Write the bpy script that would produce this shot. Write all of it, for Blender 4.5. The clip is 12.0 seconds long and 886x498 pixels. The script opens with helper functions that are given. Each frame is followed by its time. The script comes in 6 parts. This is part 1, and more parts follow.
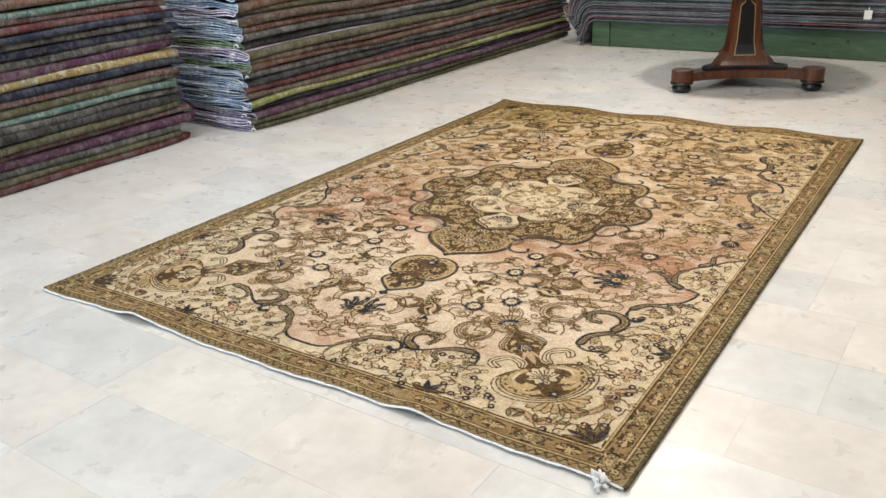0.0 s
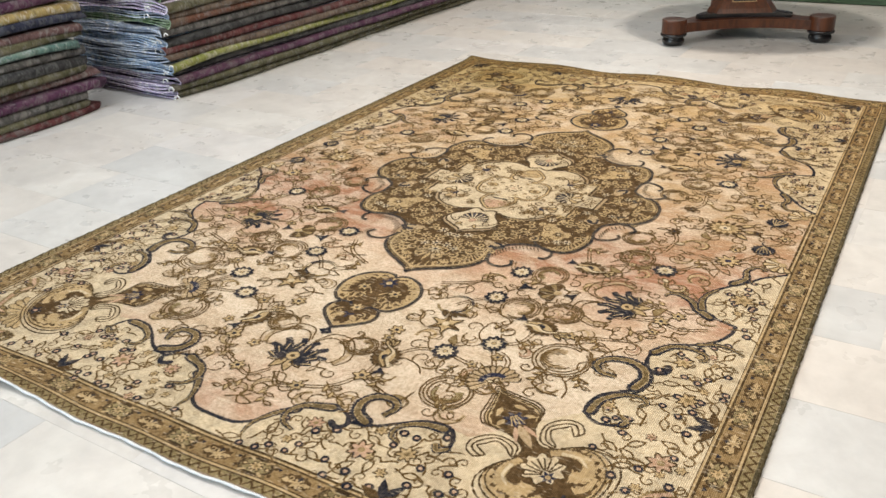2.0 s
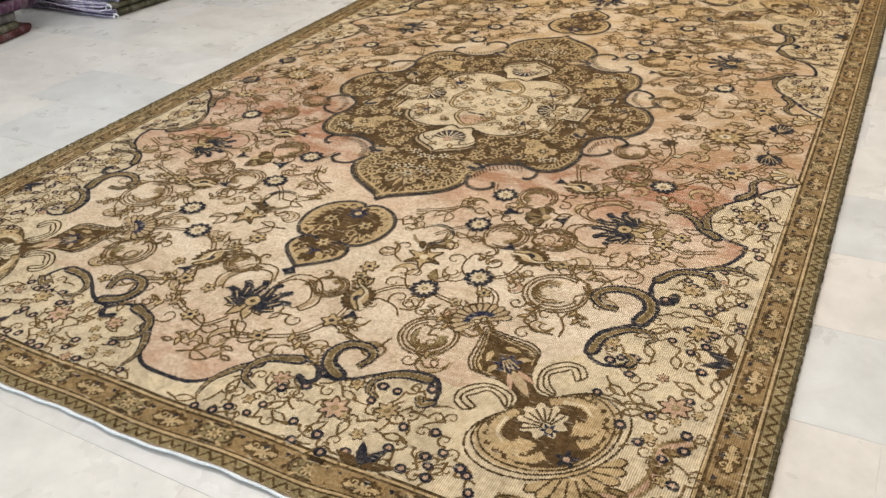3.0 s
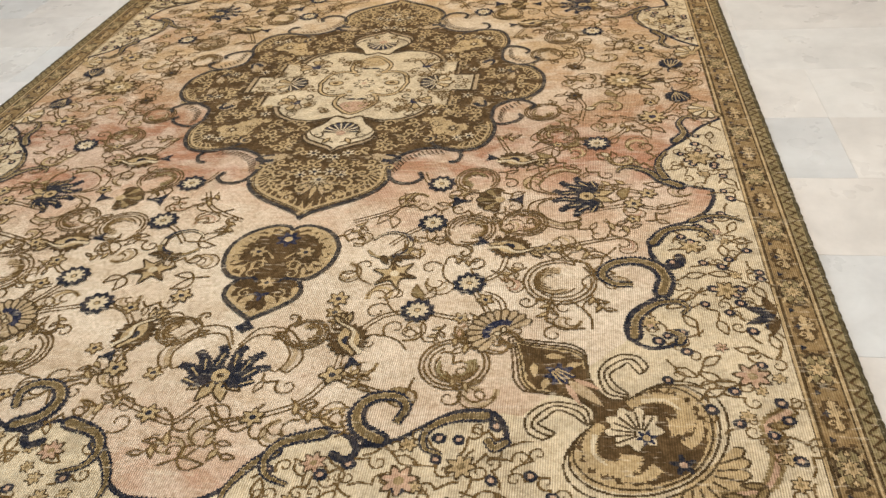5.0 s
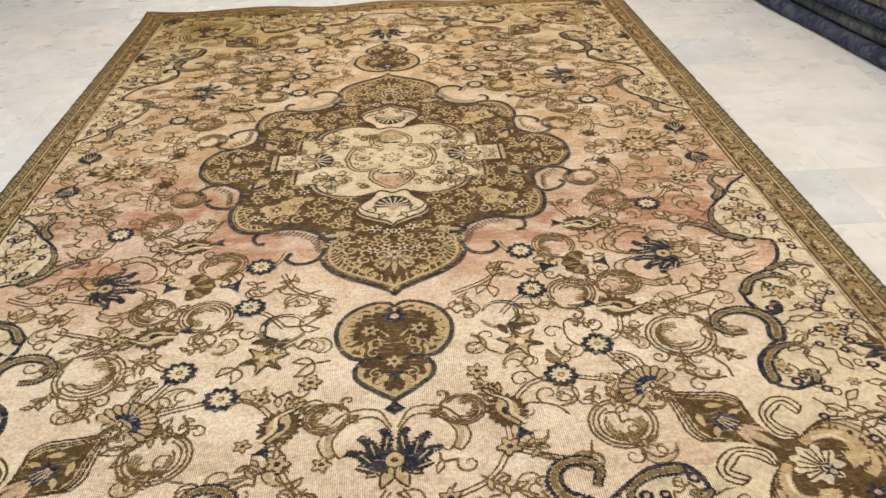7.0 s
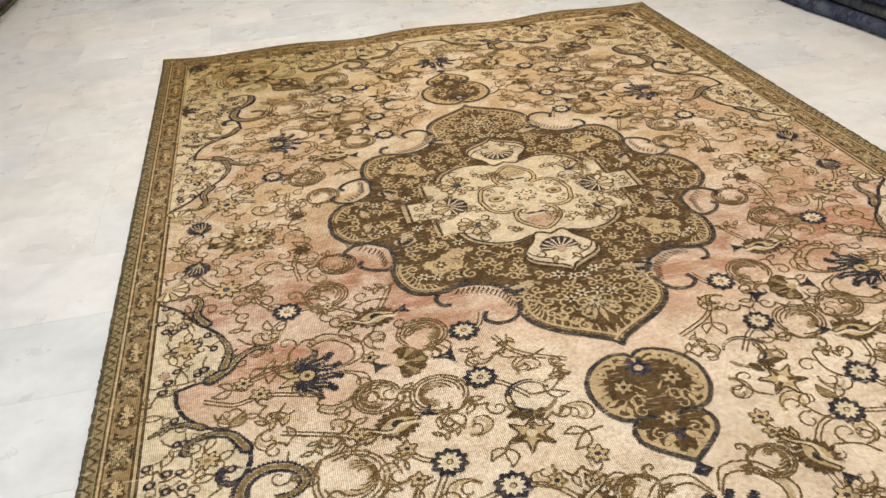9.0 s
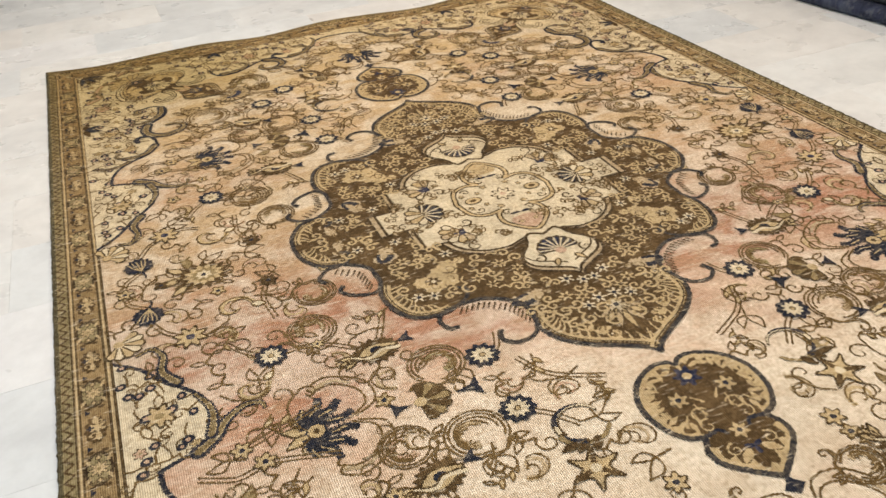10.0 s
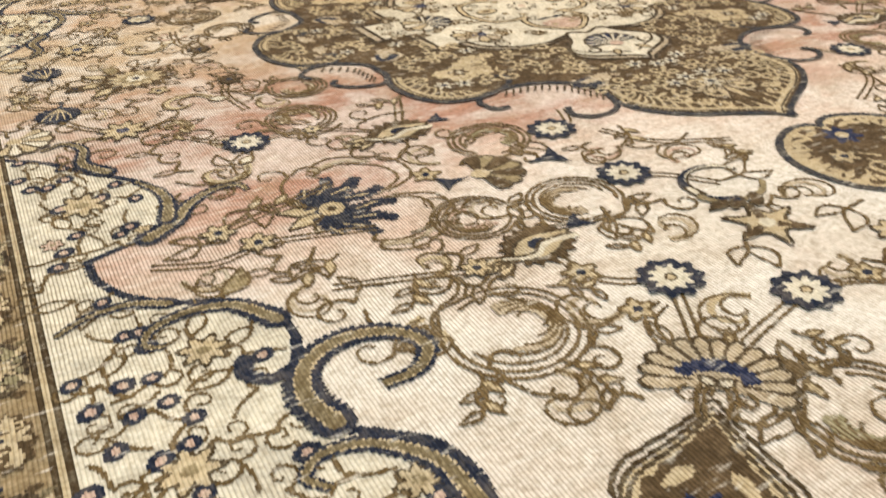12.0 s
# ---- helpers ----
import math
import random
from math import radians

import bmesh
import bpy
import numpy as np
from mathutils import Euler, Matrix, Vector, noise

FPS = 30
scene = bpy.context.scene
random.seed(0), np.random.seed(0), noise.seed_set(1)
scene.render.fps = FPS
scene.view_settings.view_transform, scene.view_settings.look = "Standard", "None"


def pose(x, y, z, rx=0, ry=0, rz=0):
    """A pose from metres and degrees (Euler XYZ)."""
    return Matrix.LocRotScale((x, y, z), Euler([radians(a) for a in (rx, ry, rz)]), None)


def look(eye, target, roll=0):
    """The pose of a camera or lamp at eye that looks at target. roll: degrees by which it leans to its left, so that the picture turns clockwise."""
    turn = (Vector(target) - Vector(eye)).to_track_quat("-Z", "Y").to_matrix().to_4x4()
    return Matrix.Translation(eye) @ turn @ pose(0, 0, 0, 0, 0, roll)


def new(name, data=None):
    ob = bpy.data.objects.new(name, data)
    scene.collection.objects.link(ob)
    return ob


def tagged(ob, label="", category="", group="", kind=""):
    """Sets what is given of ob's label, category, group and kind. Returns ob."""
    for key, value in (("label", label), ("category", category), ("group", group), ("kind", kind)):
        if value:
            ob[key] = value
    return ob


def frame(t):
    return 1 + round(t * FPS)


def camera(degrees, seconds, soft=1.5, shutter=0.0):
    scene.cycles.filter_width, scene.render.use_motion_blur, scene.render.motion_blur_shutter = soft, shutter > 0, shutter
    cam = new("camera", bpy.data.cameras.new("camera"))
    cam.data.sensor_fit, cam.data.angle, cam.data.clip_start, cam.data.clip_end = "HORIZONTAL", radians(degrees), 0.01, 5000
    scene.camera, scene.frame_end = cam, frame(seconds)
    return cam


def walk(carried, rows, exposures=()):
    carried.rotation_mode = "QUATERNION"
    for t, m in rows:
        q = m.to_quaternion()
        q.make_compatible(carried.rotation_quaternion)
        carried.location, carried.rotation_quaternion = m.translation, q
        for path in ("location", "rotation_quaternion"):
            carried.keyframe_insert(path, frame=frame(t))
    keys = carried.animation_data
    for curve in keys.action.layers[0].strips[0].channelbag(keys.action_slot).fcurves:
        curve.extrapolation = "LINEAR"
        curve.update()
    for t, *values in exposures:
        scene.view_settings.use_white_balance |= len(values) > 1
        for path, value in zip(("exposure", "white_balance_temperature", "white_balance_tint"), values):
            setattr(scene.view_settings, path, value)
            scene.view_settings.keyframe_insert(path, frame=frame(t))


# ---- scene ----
cam = camera(56.4, 12.0, soft=1.5, shutter=0.2)
PATH = [
    (0, (1.515, -2.749, 1.123), (0.449, -1.242, 0.353), -2.7),
    (0.5, (1.415, -2.611, 1.122), (0.345, -1.131, 0.307), -2.6),
    (1, (1.261, -2.488, 1.104), (0.205, -1.02, 0.251), -2.4),
    (1.5, (1.19, -2.389, 1.1), (0.173, -0.897, 0.24), -3.1),
    (2, (1.163, -2.213, 1.056), (0.195, -0.708, 0.162), -2.8),
    (2.5, (1.123, -2.082, 1.004), (0.186, -0.604, 0.037), -3.3),
    (3, (1.047, -2.046, 0.964), (0.177, -0.594, -0.102), -4.3),
    (3.5, (0.933, -2.069, 0.973), (0.205, -0.558, -0.116), -3.7),
    (3.7, (0.88, -2.081, 0.974), (0.222, -0.535, -0.111), -3.7),
    (5.3, (0.52, -1.957, 0.945), (0.261, -0.37, -0.244), -5.4),
    (5.5, (0.48, -1.956, 0.946), (0.262, -0.359, -0.238), -4.8),
    (6, (0.336, -1.998, 0.969), (0.265, -0.363, -0.18), -3.2),
    (6.5, (0.171, -2.047, 1.015), (0.226, -0.373, -0.079), -2.7),
    (7, (0.061, -2.012, 1.006), (0.125, -0.327, -0.068), -2.3),
    (7.5, (-0.086, -1.905, 1.003), (-0.002, -0.239, -0.099), -3.3),
    (7.7, (-0.133, -1.871, 1.011), (-0.035, -0.212, -0.101), -3.6),
    (9.3, (-0.626, -1.748, 1.067), (-0.265, -0.093, 0.002), -4.7),
    (9.5, (-0.665, -1.678, 1.054), (-0.257, -0.037, -0.014), -5.0),
    (10, (-0.728, -1.533, 1.008), (-0.155, 0.031, -0.099), -4.5),
    (10.5, (-0.815, -1.408, 0.96), (-0.071, 0.037, -0.205), -2.1),
    (11, (-0.895, -1.305, 0.849), (-0.165, -0.001, -0.481), -3.0),
    (11.5, (-0.867, -1.297, 0.535), (-0.158, 0.035, -0.778), -4.1),
    (11.7, (-0.884, -1.302, 0.45), (-0.111, 0.086, -0.765), -2.6),
    (12, (-0.873, -1.288, 0.441), (-0.078, 0.221, -0.603), -2.0),
]
walk(cam, [(t, look(eye, target, roll)) for t, eye, target, roll in PATH],
     ((0.0, 0.10, 6500, 10), (2.3, 0.12, 6500, 10), (3.0, -0.08, 6500, 10), (3.6, -0.14, 6500, 10), (5.5, -0.04, 6500, 10), (7.0, 0.04, 6500, 10), (10.3, 0.06, 6450, 10), (11.0, -0.08, 6400, 10), (11.5, 0.06, 6250, 10), (12.0, 0.34, 5800, 8)))

# ---- light ----
world = bpy.data.worlds.new("world")
scene.world = world
world.use_nodes = True
wn = world.node_tree
sky = wn.nodes.new("ShaderNodeTexSky")
sky.sky_type, sky.sun_disc = "NISHITA", False
sky.sun_elevation, sky.sun_rotation = radians(35), radians(250)
wn.links.new(sky.outputs[0], wn.nodes["Background"].inputs[0])
wn.nodes["Background"].inputs[1].default_value = 0.1


def area_lamp(name, m, sx, sy, watts, colour):
    data = bpy.data.lights.new(name, "AREA")
    data.shape, data.size, data.size_y, data.energy, data.color = "RECTANGLE", sx, sy, watts, colour
    ob = new(name, data)
    ob.matrix_world = m
    return ob


CEIL = 2.9
# first lamp follows the table's shadow; the rest are unseen fills added for brightness
for lx, ly, size, watts, colour in ((0.08, 1.9, 0.22, 52, (1.0, 0.91, 0.80)), (-1.7, -0.5, 1.1, 32, (0.96, 0.98, 1.0)), (0.1, 0.1, 0.9, 24, (1.0, 0.93, 0.84)), (1.7, -0.6, 1.1, 44, (1.0, 0.89, 0.78)),
                                    (0.0, -3.0, 1.1, 22, (1.0, 0.94, 0.88)), (-1.2, 3.0, 0.8, 20, (1.0, 0.93, 0.86))):
    area_lamp("ceiling_lamp_light", pose(lx, ly, CEIL - 0.09), size, size, watts, colour)
# daylight through the shop window
area_lamp("window_light", pose(-2.3, -5.1, 1.45, 90, 0, 0), 3.0, 2.2, 110, (0.66, 0.86, 1.0))

# ---- materials ----


def mat(name, rough=0.7, metallic=0.0, spec=0.5):
    m = bpy.data.materials.new(name)
    m.use_nodes = True
    b = m.node_tree.nodes["Principled BSDF"]
    b.inputs["Roughness"].default_value = rough
    b.inputs["Metallic"].default_value = metallic
    b.inputs["Specular IOR Level"].default_value = spec
    return m


def node(m, kind, **props):
    n = m.node_tree.nodes.new(kind)
    for k, v in props.items():
        setattr(n, k, v)
    return n


def link(m, a, b):
    m.node_tree.links.new(a, b)


def coords(m, scale=(1, 1, 1), source="Object"):
    tc, mp = node(m, "ShaderNodeTexCoord"), node(m, "ShaderNodeMapping")
    mp.inputs["Scale"].default_value = scale
    link(m, tc.outputs[source], mp.inputs["Vector"])
    return mp.outputs[0]


def noise_tex(m, vec, scale, detail=4, rough=0.55, distort=0.0):
    n = node(m, "ShaderNodeTexNoise")
    n.inputs["Scale"].default_value, n.inputs["Detail"].default_value = scale, detail
    n.inputs["Roughness"].default_value, n.inputs["Distortion"].default_value = rough, distort
    link(m, vec, n.inputs["Vector"])
    return n.outputs["Fac"]


def ramp(m, fac, *stops):
    r = node(m, "ShaderNodeValToRGB")
    els = r.color_ramp.elements
    while len(els) < len(stops):
        els.new(0.5)
    for e, (p, c) in zip(els, stops):
        e.position, e.color = p, (*c, 1) if len(c) == 3 else c
    link(m, fac, r.inputs[0])
    return r.outputs[0]


def mix(m, fac, a, b, blend="MIX"):
    n = node(m, "ShaderNodeMix", data_type="RGBA", blend_type=blend)
    for sock, v in ((n.inputs[0], fac), (n.inputs[6], a), (n.inputs[7], b)):
        if isinstance(v, (int, float)):
            sock.default_value = v
        elif isinstance(v, tuple):
            sock.default_value = (*v, 1)
        else:
            link(m, v, sock)
    return n.outputs[2]


def maths(m, op, a, b=0.0):
    n = node(m, "ShaderNodeMath", operation=op)
    for sock, v in zip(n.inputs, (a, b)):
        if isinstance(v, (int, float)):
            sock.default_value = v
        else:
            link(m, v, sock)
    return n.outputs[0]


def bump(m, height, strength, distance):
    n = node(m, "ShaderNodeBump")
    n.inputs["Strength"].default_value, n.inputs["Distance"].default_value = strength, distance
    link(m, height, n.inputs["Height"])
    link(m, n.outputs[0], m.node_tree.nodes["Principled BSDF"].inputs["Normal"])


def base(m, col):
    link(m, col, m.node_tree.nodes["Principled BSDF"].inputs["Base Color"])
    return m


def plain(name, c, rough=0.7, vary=0.25, scale=30.0, depth=0.0006, metallic=0.0):
    m = mat(name, rough, metallic)
    v = coords(m)
    f = noise_tex(m, v, scale, 5)
    big = noise_tex(m, v, scale * 0.12, 3)
    lo, hi = tuple(x * (1 - vary) for x in c), tuple(min(1, x * (1 + vary)) for x in c)
    col = mix(m, maths(m, "MULTIPLY", big, 0.6), ramp(m, f, (0.3, lo), (0.7, hi)), lo)
    base(m, col)
    bump(m, f, 0.4, depth)
    return m


def marble():
    m = mat("marble", 0.32)
    v = coords(m)
    info = node(m, "ShaderNodeObjectInfo")
    add = node(m, "ShaderNodeVectorMath", operation="ADD")
    sc = node(m, "ShaderNodeVectorMath", operation="SCALE")
    comb = node(m, "ShaderNodeCombineXYZ")
    for s in comb.inputs:
        link(m, info.outputs["Random"], s)
    link(m, comb.outputs[0], sc.inputs[0])
    sc.inputs["Scale"].default_value = 40.0
    link(m, v, add.inputs[0])
    link(m, sc.outputs[0], add.inputs[1])
    v = add.outputs[0]
    cloud = noise_tex(m, v, 5.0, 6, 0.6, 0.8)
    col = ramp(m, cloud, (0.3, (0.53, 0.52, 0.51)), (0.5, (0.60, 0.59, 0.575)), (0.7, (0.65, 0.645, 0.63)))
    vein = noise_tex(m, v, 1.6, 6, 0.6, 1.2)
    veins = ramp(m, vein, (0.42, (0, 0, 0)), (0.5, (1, 1, 1)), (0.58, (0, 0, 0)))
    col = mix(m, maths(m, "MULTIPLY", veins, 0.16), col, (0.42, 0.43, 0.42))
    fleck = noise_tex(m, v, 22.0, 5, 0.65)
    col = mix(m, 1.0, col, ramp(m, fleck, (0.35, (0.93, 0.93, 0.93)), (0.6, (1.0, 1.0, 1.0))), "MULTIPLY")
    spots = noise_tex(m, v, 28.0, 3)
    col = mix(m, maths(m, "MULTIPLY", ramp(m, spots, (0.68, (0, 0, 0)), (0.78, (1, 1, 1))), 0.04), col, (0.45, 0.45, 0.43))
    tone = ramp(m, info.outputs["Random"], (0.0, (0.89, 0.905, 0.915)), (0.14, (0.94, 0.95, 0.955)), (0.45, (1, 0.985, 0.96)),
                (0.75, (1, 0.955, 0.91)), (1.0, (1, 0.99, 0.99)))
    base(m, mix(m, 1.0, col, tone, "MULTIPLY"))
    r = ramp(m, noise_tex(m, v, 9.0, 4), (0.3, (0.24, 0.24, 0.24)), (0.7, (0.42, 0.42, 0.42)))
    link(m, r, m.node_tree.nodes["Principled BSDF"].inputs["Roughness"])
    return m


def painted_wood(name, c, worn):
    m = mat(name, 0.5)
    v = coords(m, (1.2, 9, 9))
    g = noise_tex(m, v, 5, 6, 0.6, 0.6)
    col = ramp(m, g, (0.35, tuple(x * 0.65 for x in c)), (0.6, c), (0.8, worn))
    base(m, col)
    bump(m, g, 0.35, 0.002)
    return m


def varnished(name, dark, light):
    m = mat(name, 0.3, 0, 0.35)
    v = coords(m, (7, 7, 1.0))
    g = noise_tex(m, v, 4, 7, 0.65, 1.5)
    base(m, ramp(m, g, (0.3, dark), (0.7, light)))
    m.node_tree.nodes["Principled BSDF"].inputs["Coat Weight"].default_value = 0.15
    return m


def wool(name, a, b, c, stretch=(1, 1, 1), scale=14.0):
    """Worn overdyed wool with blurred remains of a pattern."""
    m = mat(name, 0.9, 0, 0.2)
    v = coords(m, stretch)
    f = noise_tex(m, v, scale, 6, 0.7, 0.8)
    col = ramp(m, f, (0.36, a), (0.5, b), (0.6, c))
    figure = noise_tex(m, coords(m, (1, 1.0, 0.6)), 34, 4, 0.6, 1.2)
    col = mix(m, maths(m, "MULTIPLY", ramp(m, figure, (0.52, (0, 0, 0)), (0.6, (1, 1, 1))), 0.6), col, tuple(min(1, sum(b) / 3 * 1.9 + 0.35 * x + 0.02) for x in b))
    dark = noise_tex(m, coords(m, (1, 1.6, 0.6)), 27, 4, 0.6, 0.8)
    col = mix(m, maths(m, "MULTIPLY", ramp(m, dark, (0.54, (0, 0, 0)), (0.66, (1, 1, 1))), 0.6), col, tuple(x * 0.35 for x in a))
    streak = noise_tex(m, coords(m, (12, 60, 3)), 2.2, 4, 0.7)
    col = mix(m, maths(m, "MULTIPLY", ramp(m, streak, (0.5, (0, 0, 0)), (0.72, (1, 1, 1))), 0.3), col, tuple(min(1, x * 2.0 + 0.03) for x in b))
    base(m, col)
    bump(m, noise_tex(m, coords(m), 420, 2), 0.7, 0.002)
    return m


MARBLE = marble()
GROUT = plain("grout", (0.7, 0.685, 0.66), 0.8, 0.15, 60)
PLASTER = plain("wall_plaster", (0.78, 0.76, 0.72), 0.85, 0.04, 20)
CEILING = plain("ceiling_paint", (0.82, 0.81, 0.79), 0.9, 0.03, 20)
GREEN = painted_wood("green_paint", (0.06, 0.115, 0.06), (0.1, 0.17, 0.09))
MAHOGANY = varnished("mahogany", (0.03, 0.008, 0.003), (0.13, 0.04, 0.014))
EBONY = plain("ebonised_wood", (0.012, 0.011, 0.012), 0.2, 0.3, 40, 0.0002)
BRASS_LINE = plain("pale_inlay", (0.45, 0.29, 0.13), 0.3, 0.15, 60)
# pale rug back; the blue of the daylight on it is mixed into the colour
PALE_BACK = wool("pale_daylit_back", (0.34, 0.43, 0.62), (0.46, 0.56, 0.74), (0.6, 0.68, 0.8), (1, 1, 1), 40)
GREY_BACK = wool("grey_back", (0.13, 0.13, 0.13), (0.2, 0.2, 0.2), (0.3, 0.29, 0.28), (1, 1, 1), 40)
COTTON = plain("white_cotton", (0.75, 0.77, 0.78), 0.9, 0.12, 200)
PAPER = plain("paper", (0.8, 0.8, 0.78), 0.6, 0.04, 40)

# ---- mesh helpers ----


def mesh(name, verts, faces, mats, slots=None, smooth=False):
    me = bpy.data.meshes.new(name)
    me.from_pydata(verts, [], faces)
    for m in mats:
        me.materials.append(m)
    if slots is not None:
        me.polygons.foreach_set("material_index", slots)
    if smooth:
        me.polygons.foreach_set("use_smooth", [True] * len(me.polygons))
    me.update()
    return me


def from_bm(name, bm, material, parent=None, label="", smooth=False):
    me = bpy.data.meshes.new(name)
    bmesh.ops.recalc_face_normals(bm, faces=bm.faces)
    bm.to_mesh(me)
    bm.free()
    for m in material if isinstance(material, (list, tuple)) else [material]:
        me.materials.append(m)
    if smooth:
        me.polygons.foreach_set("use_smooth", [True] * len(me.polygons))
    ob = new(name, me)
    if parent:
        ob.parent = parent
    return tagged(ob, label)


def part(name, bm, material, parent, label="", smooth=False):
    return from_bm(name, bm, material, parent, label, smooth)


def box(x0, x1, y0, y1, z0, z1, bevel=0.0, segs=2, bm=None):
    bm = bm or bmesh.new()
    r = bmesh.ops.create_cube(bm, size=1, matrix=Matrix.Translation(((x0 + x1) / 2, (y0 + y1) / 2, (z0 + z1) / 2))
                              @ Matrix.Diagonal((x1 - x0, y1 - y0, z1 - z0, 1)))
    if bevel:
        edges = {e for v in r["verts"] for e in v.link_edges}
        bmesh.ops.bevel(bm, geom=list(edges), offset=bevel, segments=segs, affect="EDGES", profile=0.5)
    return bm


def lathe(profile, segs=28, bm=None, at=(0, 0, 0)):
    """Turns (radius, z) pairs round the z axis."""
    bm = bm or bmesh.new()
    rings = [[bm.verts.new((at[0] + r * math.cos(a), at[1] + r * math.sin(a), at[2] + z))
              for a in (2 * math.pi * k / segs for k in range(segs))] for r, z in profile]
    for p, q in zip(rings, rings[1:]):
        for k in range(segs):
            bm.faces.new((p[k], p[(k + 1) % segs], q[(k + 1) % segs], q[k]))
    bm.faces.new(rings[0][::-1])
    bm.faces.new(rings[-1])
    return bm


def prism(outline, z0, z1, bm=None, bevel=0.0):
    bm = bm or bmesh.new()
    lo = [bm.verts.new((x, y, z0)) for x, y in outline]
    hi = [bm.verts.new((x, y, z1)) for x, y in outline]
    n = len(outline)
    for k in range(n):
        bm.faces.new((lo[k], lo[(k + 1) % n], hi[(k + 1) % n], hi[k]))
    bm.faces.new(lo[::-1])
    top = bm.faces.new(hi)
    if bevel:
        bmesh.ops.bevel(bm, geom=list(top.edges), offset=bevel, segments=2, affect="EDGES", profile=0.5)
    return bm


def smooth_line(pts, step=0.01, closed=False):
    """A rounded line through a few corners (Catmull-Rom)."""
    P = [np.array(p, float) for p in pts]
    n, out = len(P), []
    for k in range(n if closed else n - 1):
        p1, p2 = P[k], P[(k + 1) % n]
        p0 = P[k - 1] if (closed or k) else 2 * p1 - p2
        p3 = P[(k + 2) % n] if (closed or k + 2 < n) else 2 * p2 - p1
        m = max(2, int(np.linalg.norm(p2 - p1) / step))
        for i in range(m):
            t = i / m
            out.append(0.5 * (2 * p1 + (p2 - p0) * t + (2 * p0 - 5 * p1 + 4 * p2 - p3) * t * t + (3 * p1 - p0 - 3 * p2 + p3) * t ** 3))
    if not closed:
        out.append(P[-1])
    return out


# ---- the room ----
X0, X1, Y0, Y1 = -4.2, 4.2, -5.2, 4.6
floor = tagged(from_bm("floor", box(X0, X1, Y0, Y1, -0.12, -0.0011), GROUT), "pale marble tile floor with thin grey joints", "floor", kind="structure")
tagged(from_bm("ceiling", box(X0 - 0.2, X1 + 0.2, Y0 - 0.2, Y1 + 0.2, CEIL, CEIL + 0.15), CEILING), "plain white ceiling", "ceiling", kind="structure")
tagged(from_bm("wall_north", box(X0, X1, Y1, Y1 + 0.2, -0.12, CEIL), PLASTER), "plain pale plaster wall", "wall", kind="structure")
tagged(from_bm("wall_east", box(X1, X1 + 0.2, Y0 - 0.2, Y1 + 0.2, -0.12, CEIL), PLASTER), "plain pale plaster wall", "wall", kind="structure")
tagged(from_bm("wall_west", box(X0 - 0.2, X0, Y0 - 0.2, Y1 + 0.2, -0.12, CEIL), PLASTER), "plain pale plaster wall", "wall", kind="structure")
bm = box(X0, -3.9, Y0 - 0.2, Y0, -0.12, CEIL)
box(-0.7, X1, Y0 - 0.2, Y0, -0.12, CEIL, bm=bm)
box(-3.9, -0.7, Y0 - 0.2, Y0, -0.12, 0.3, bm=bm)
box(-3.9, -0.7, Y0 - 0.2, Y0, 2.6, CEIL, bm=bm)
tagged(from_bm("wall_south", bm, PLASTER), "pale plaster wall with a wide shop window", "wall", kind="structure")


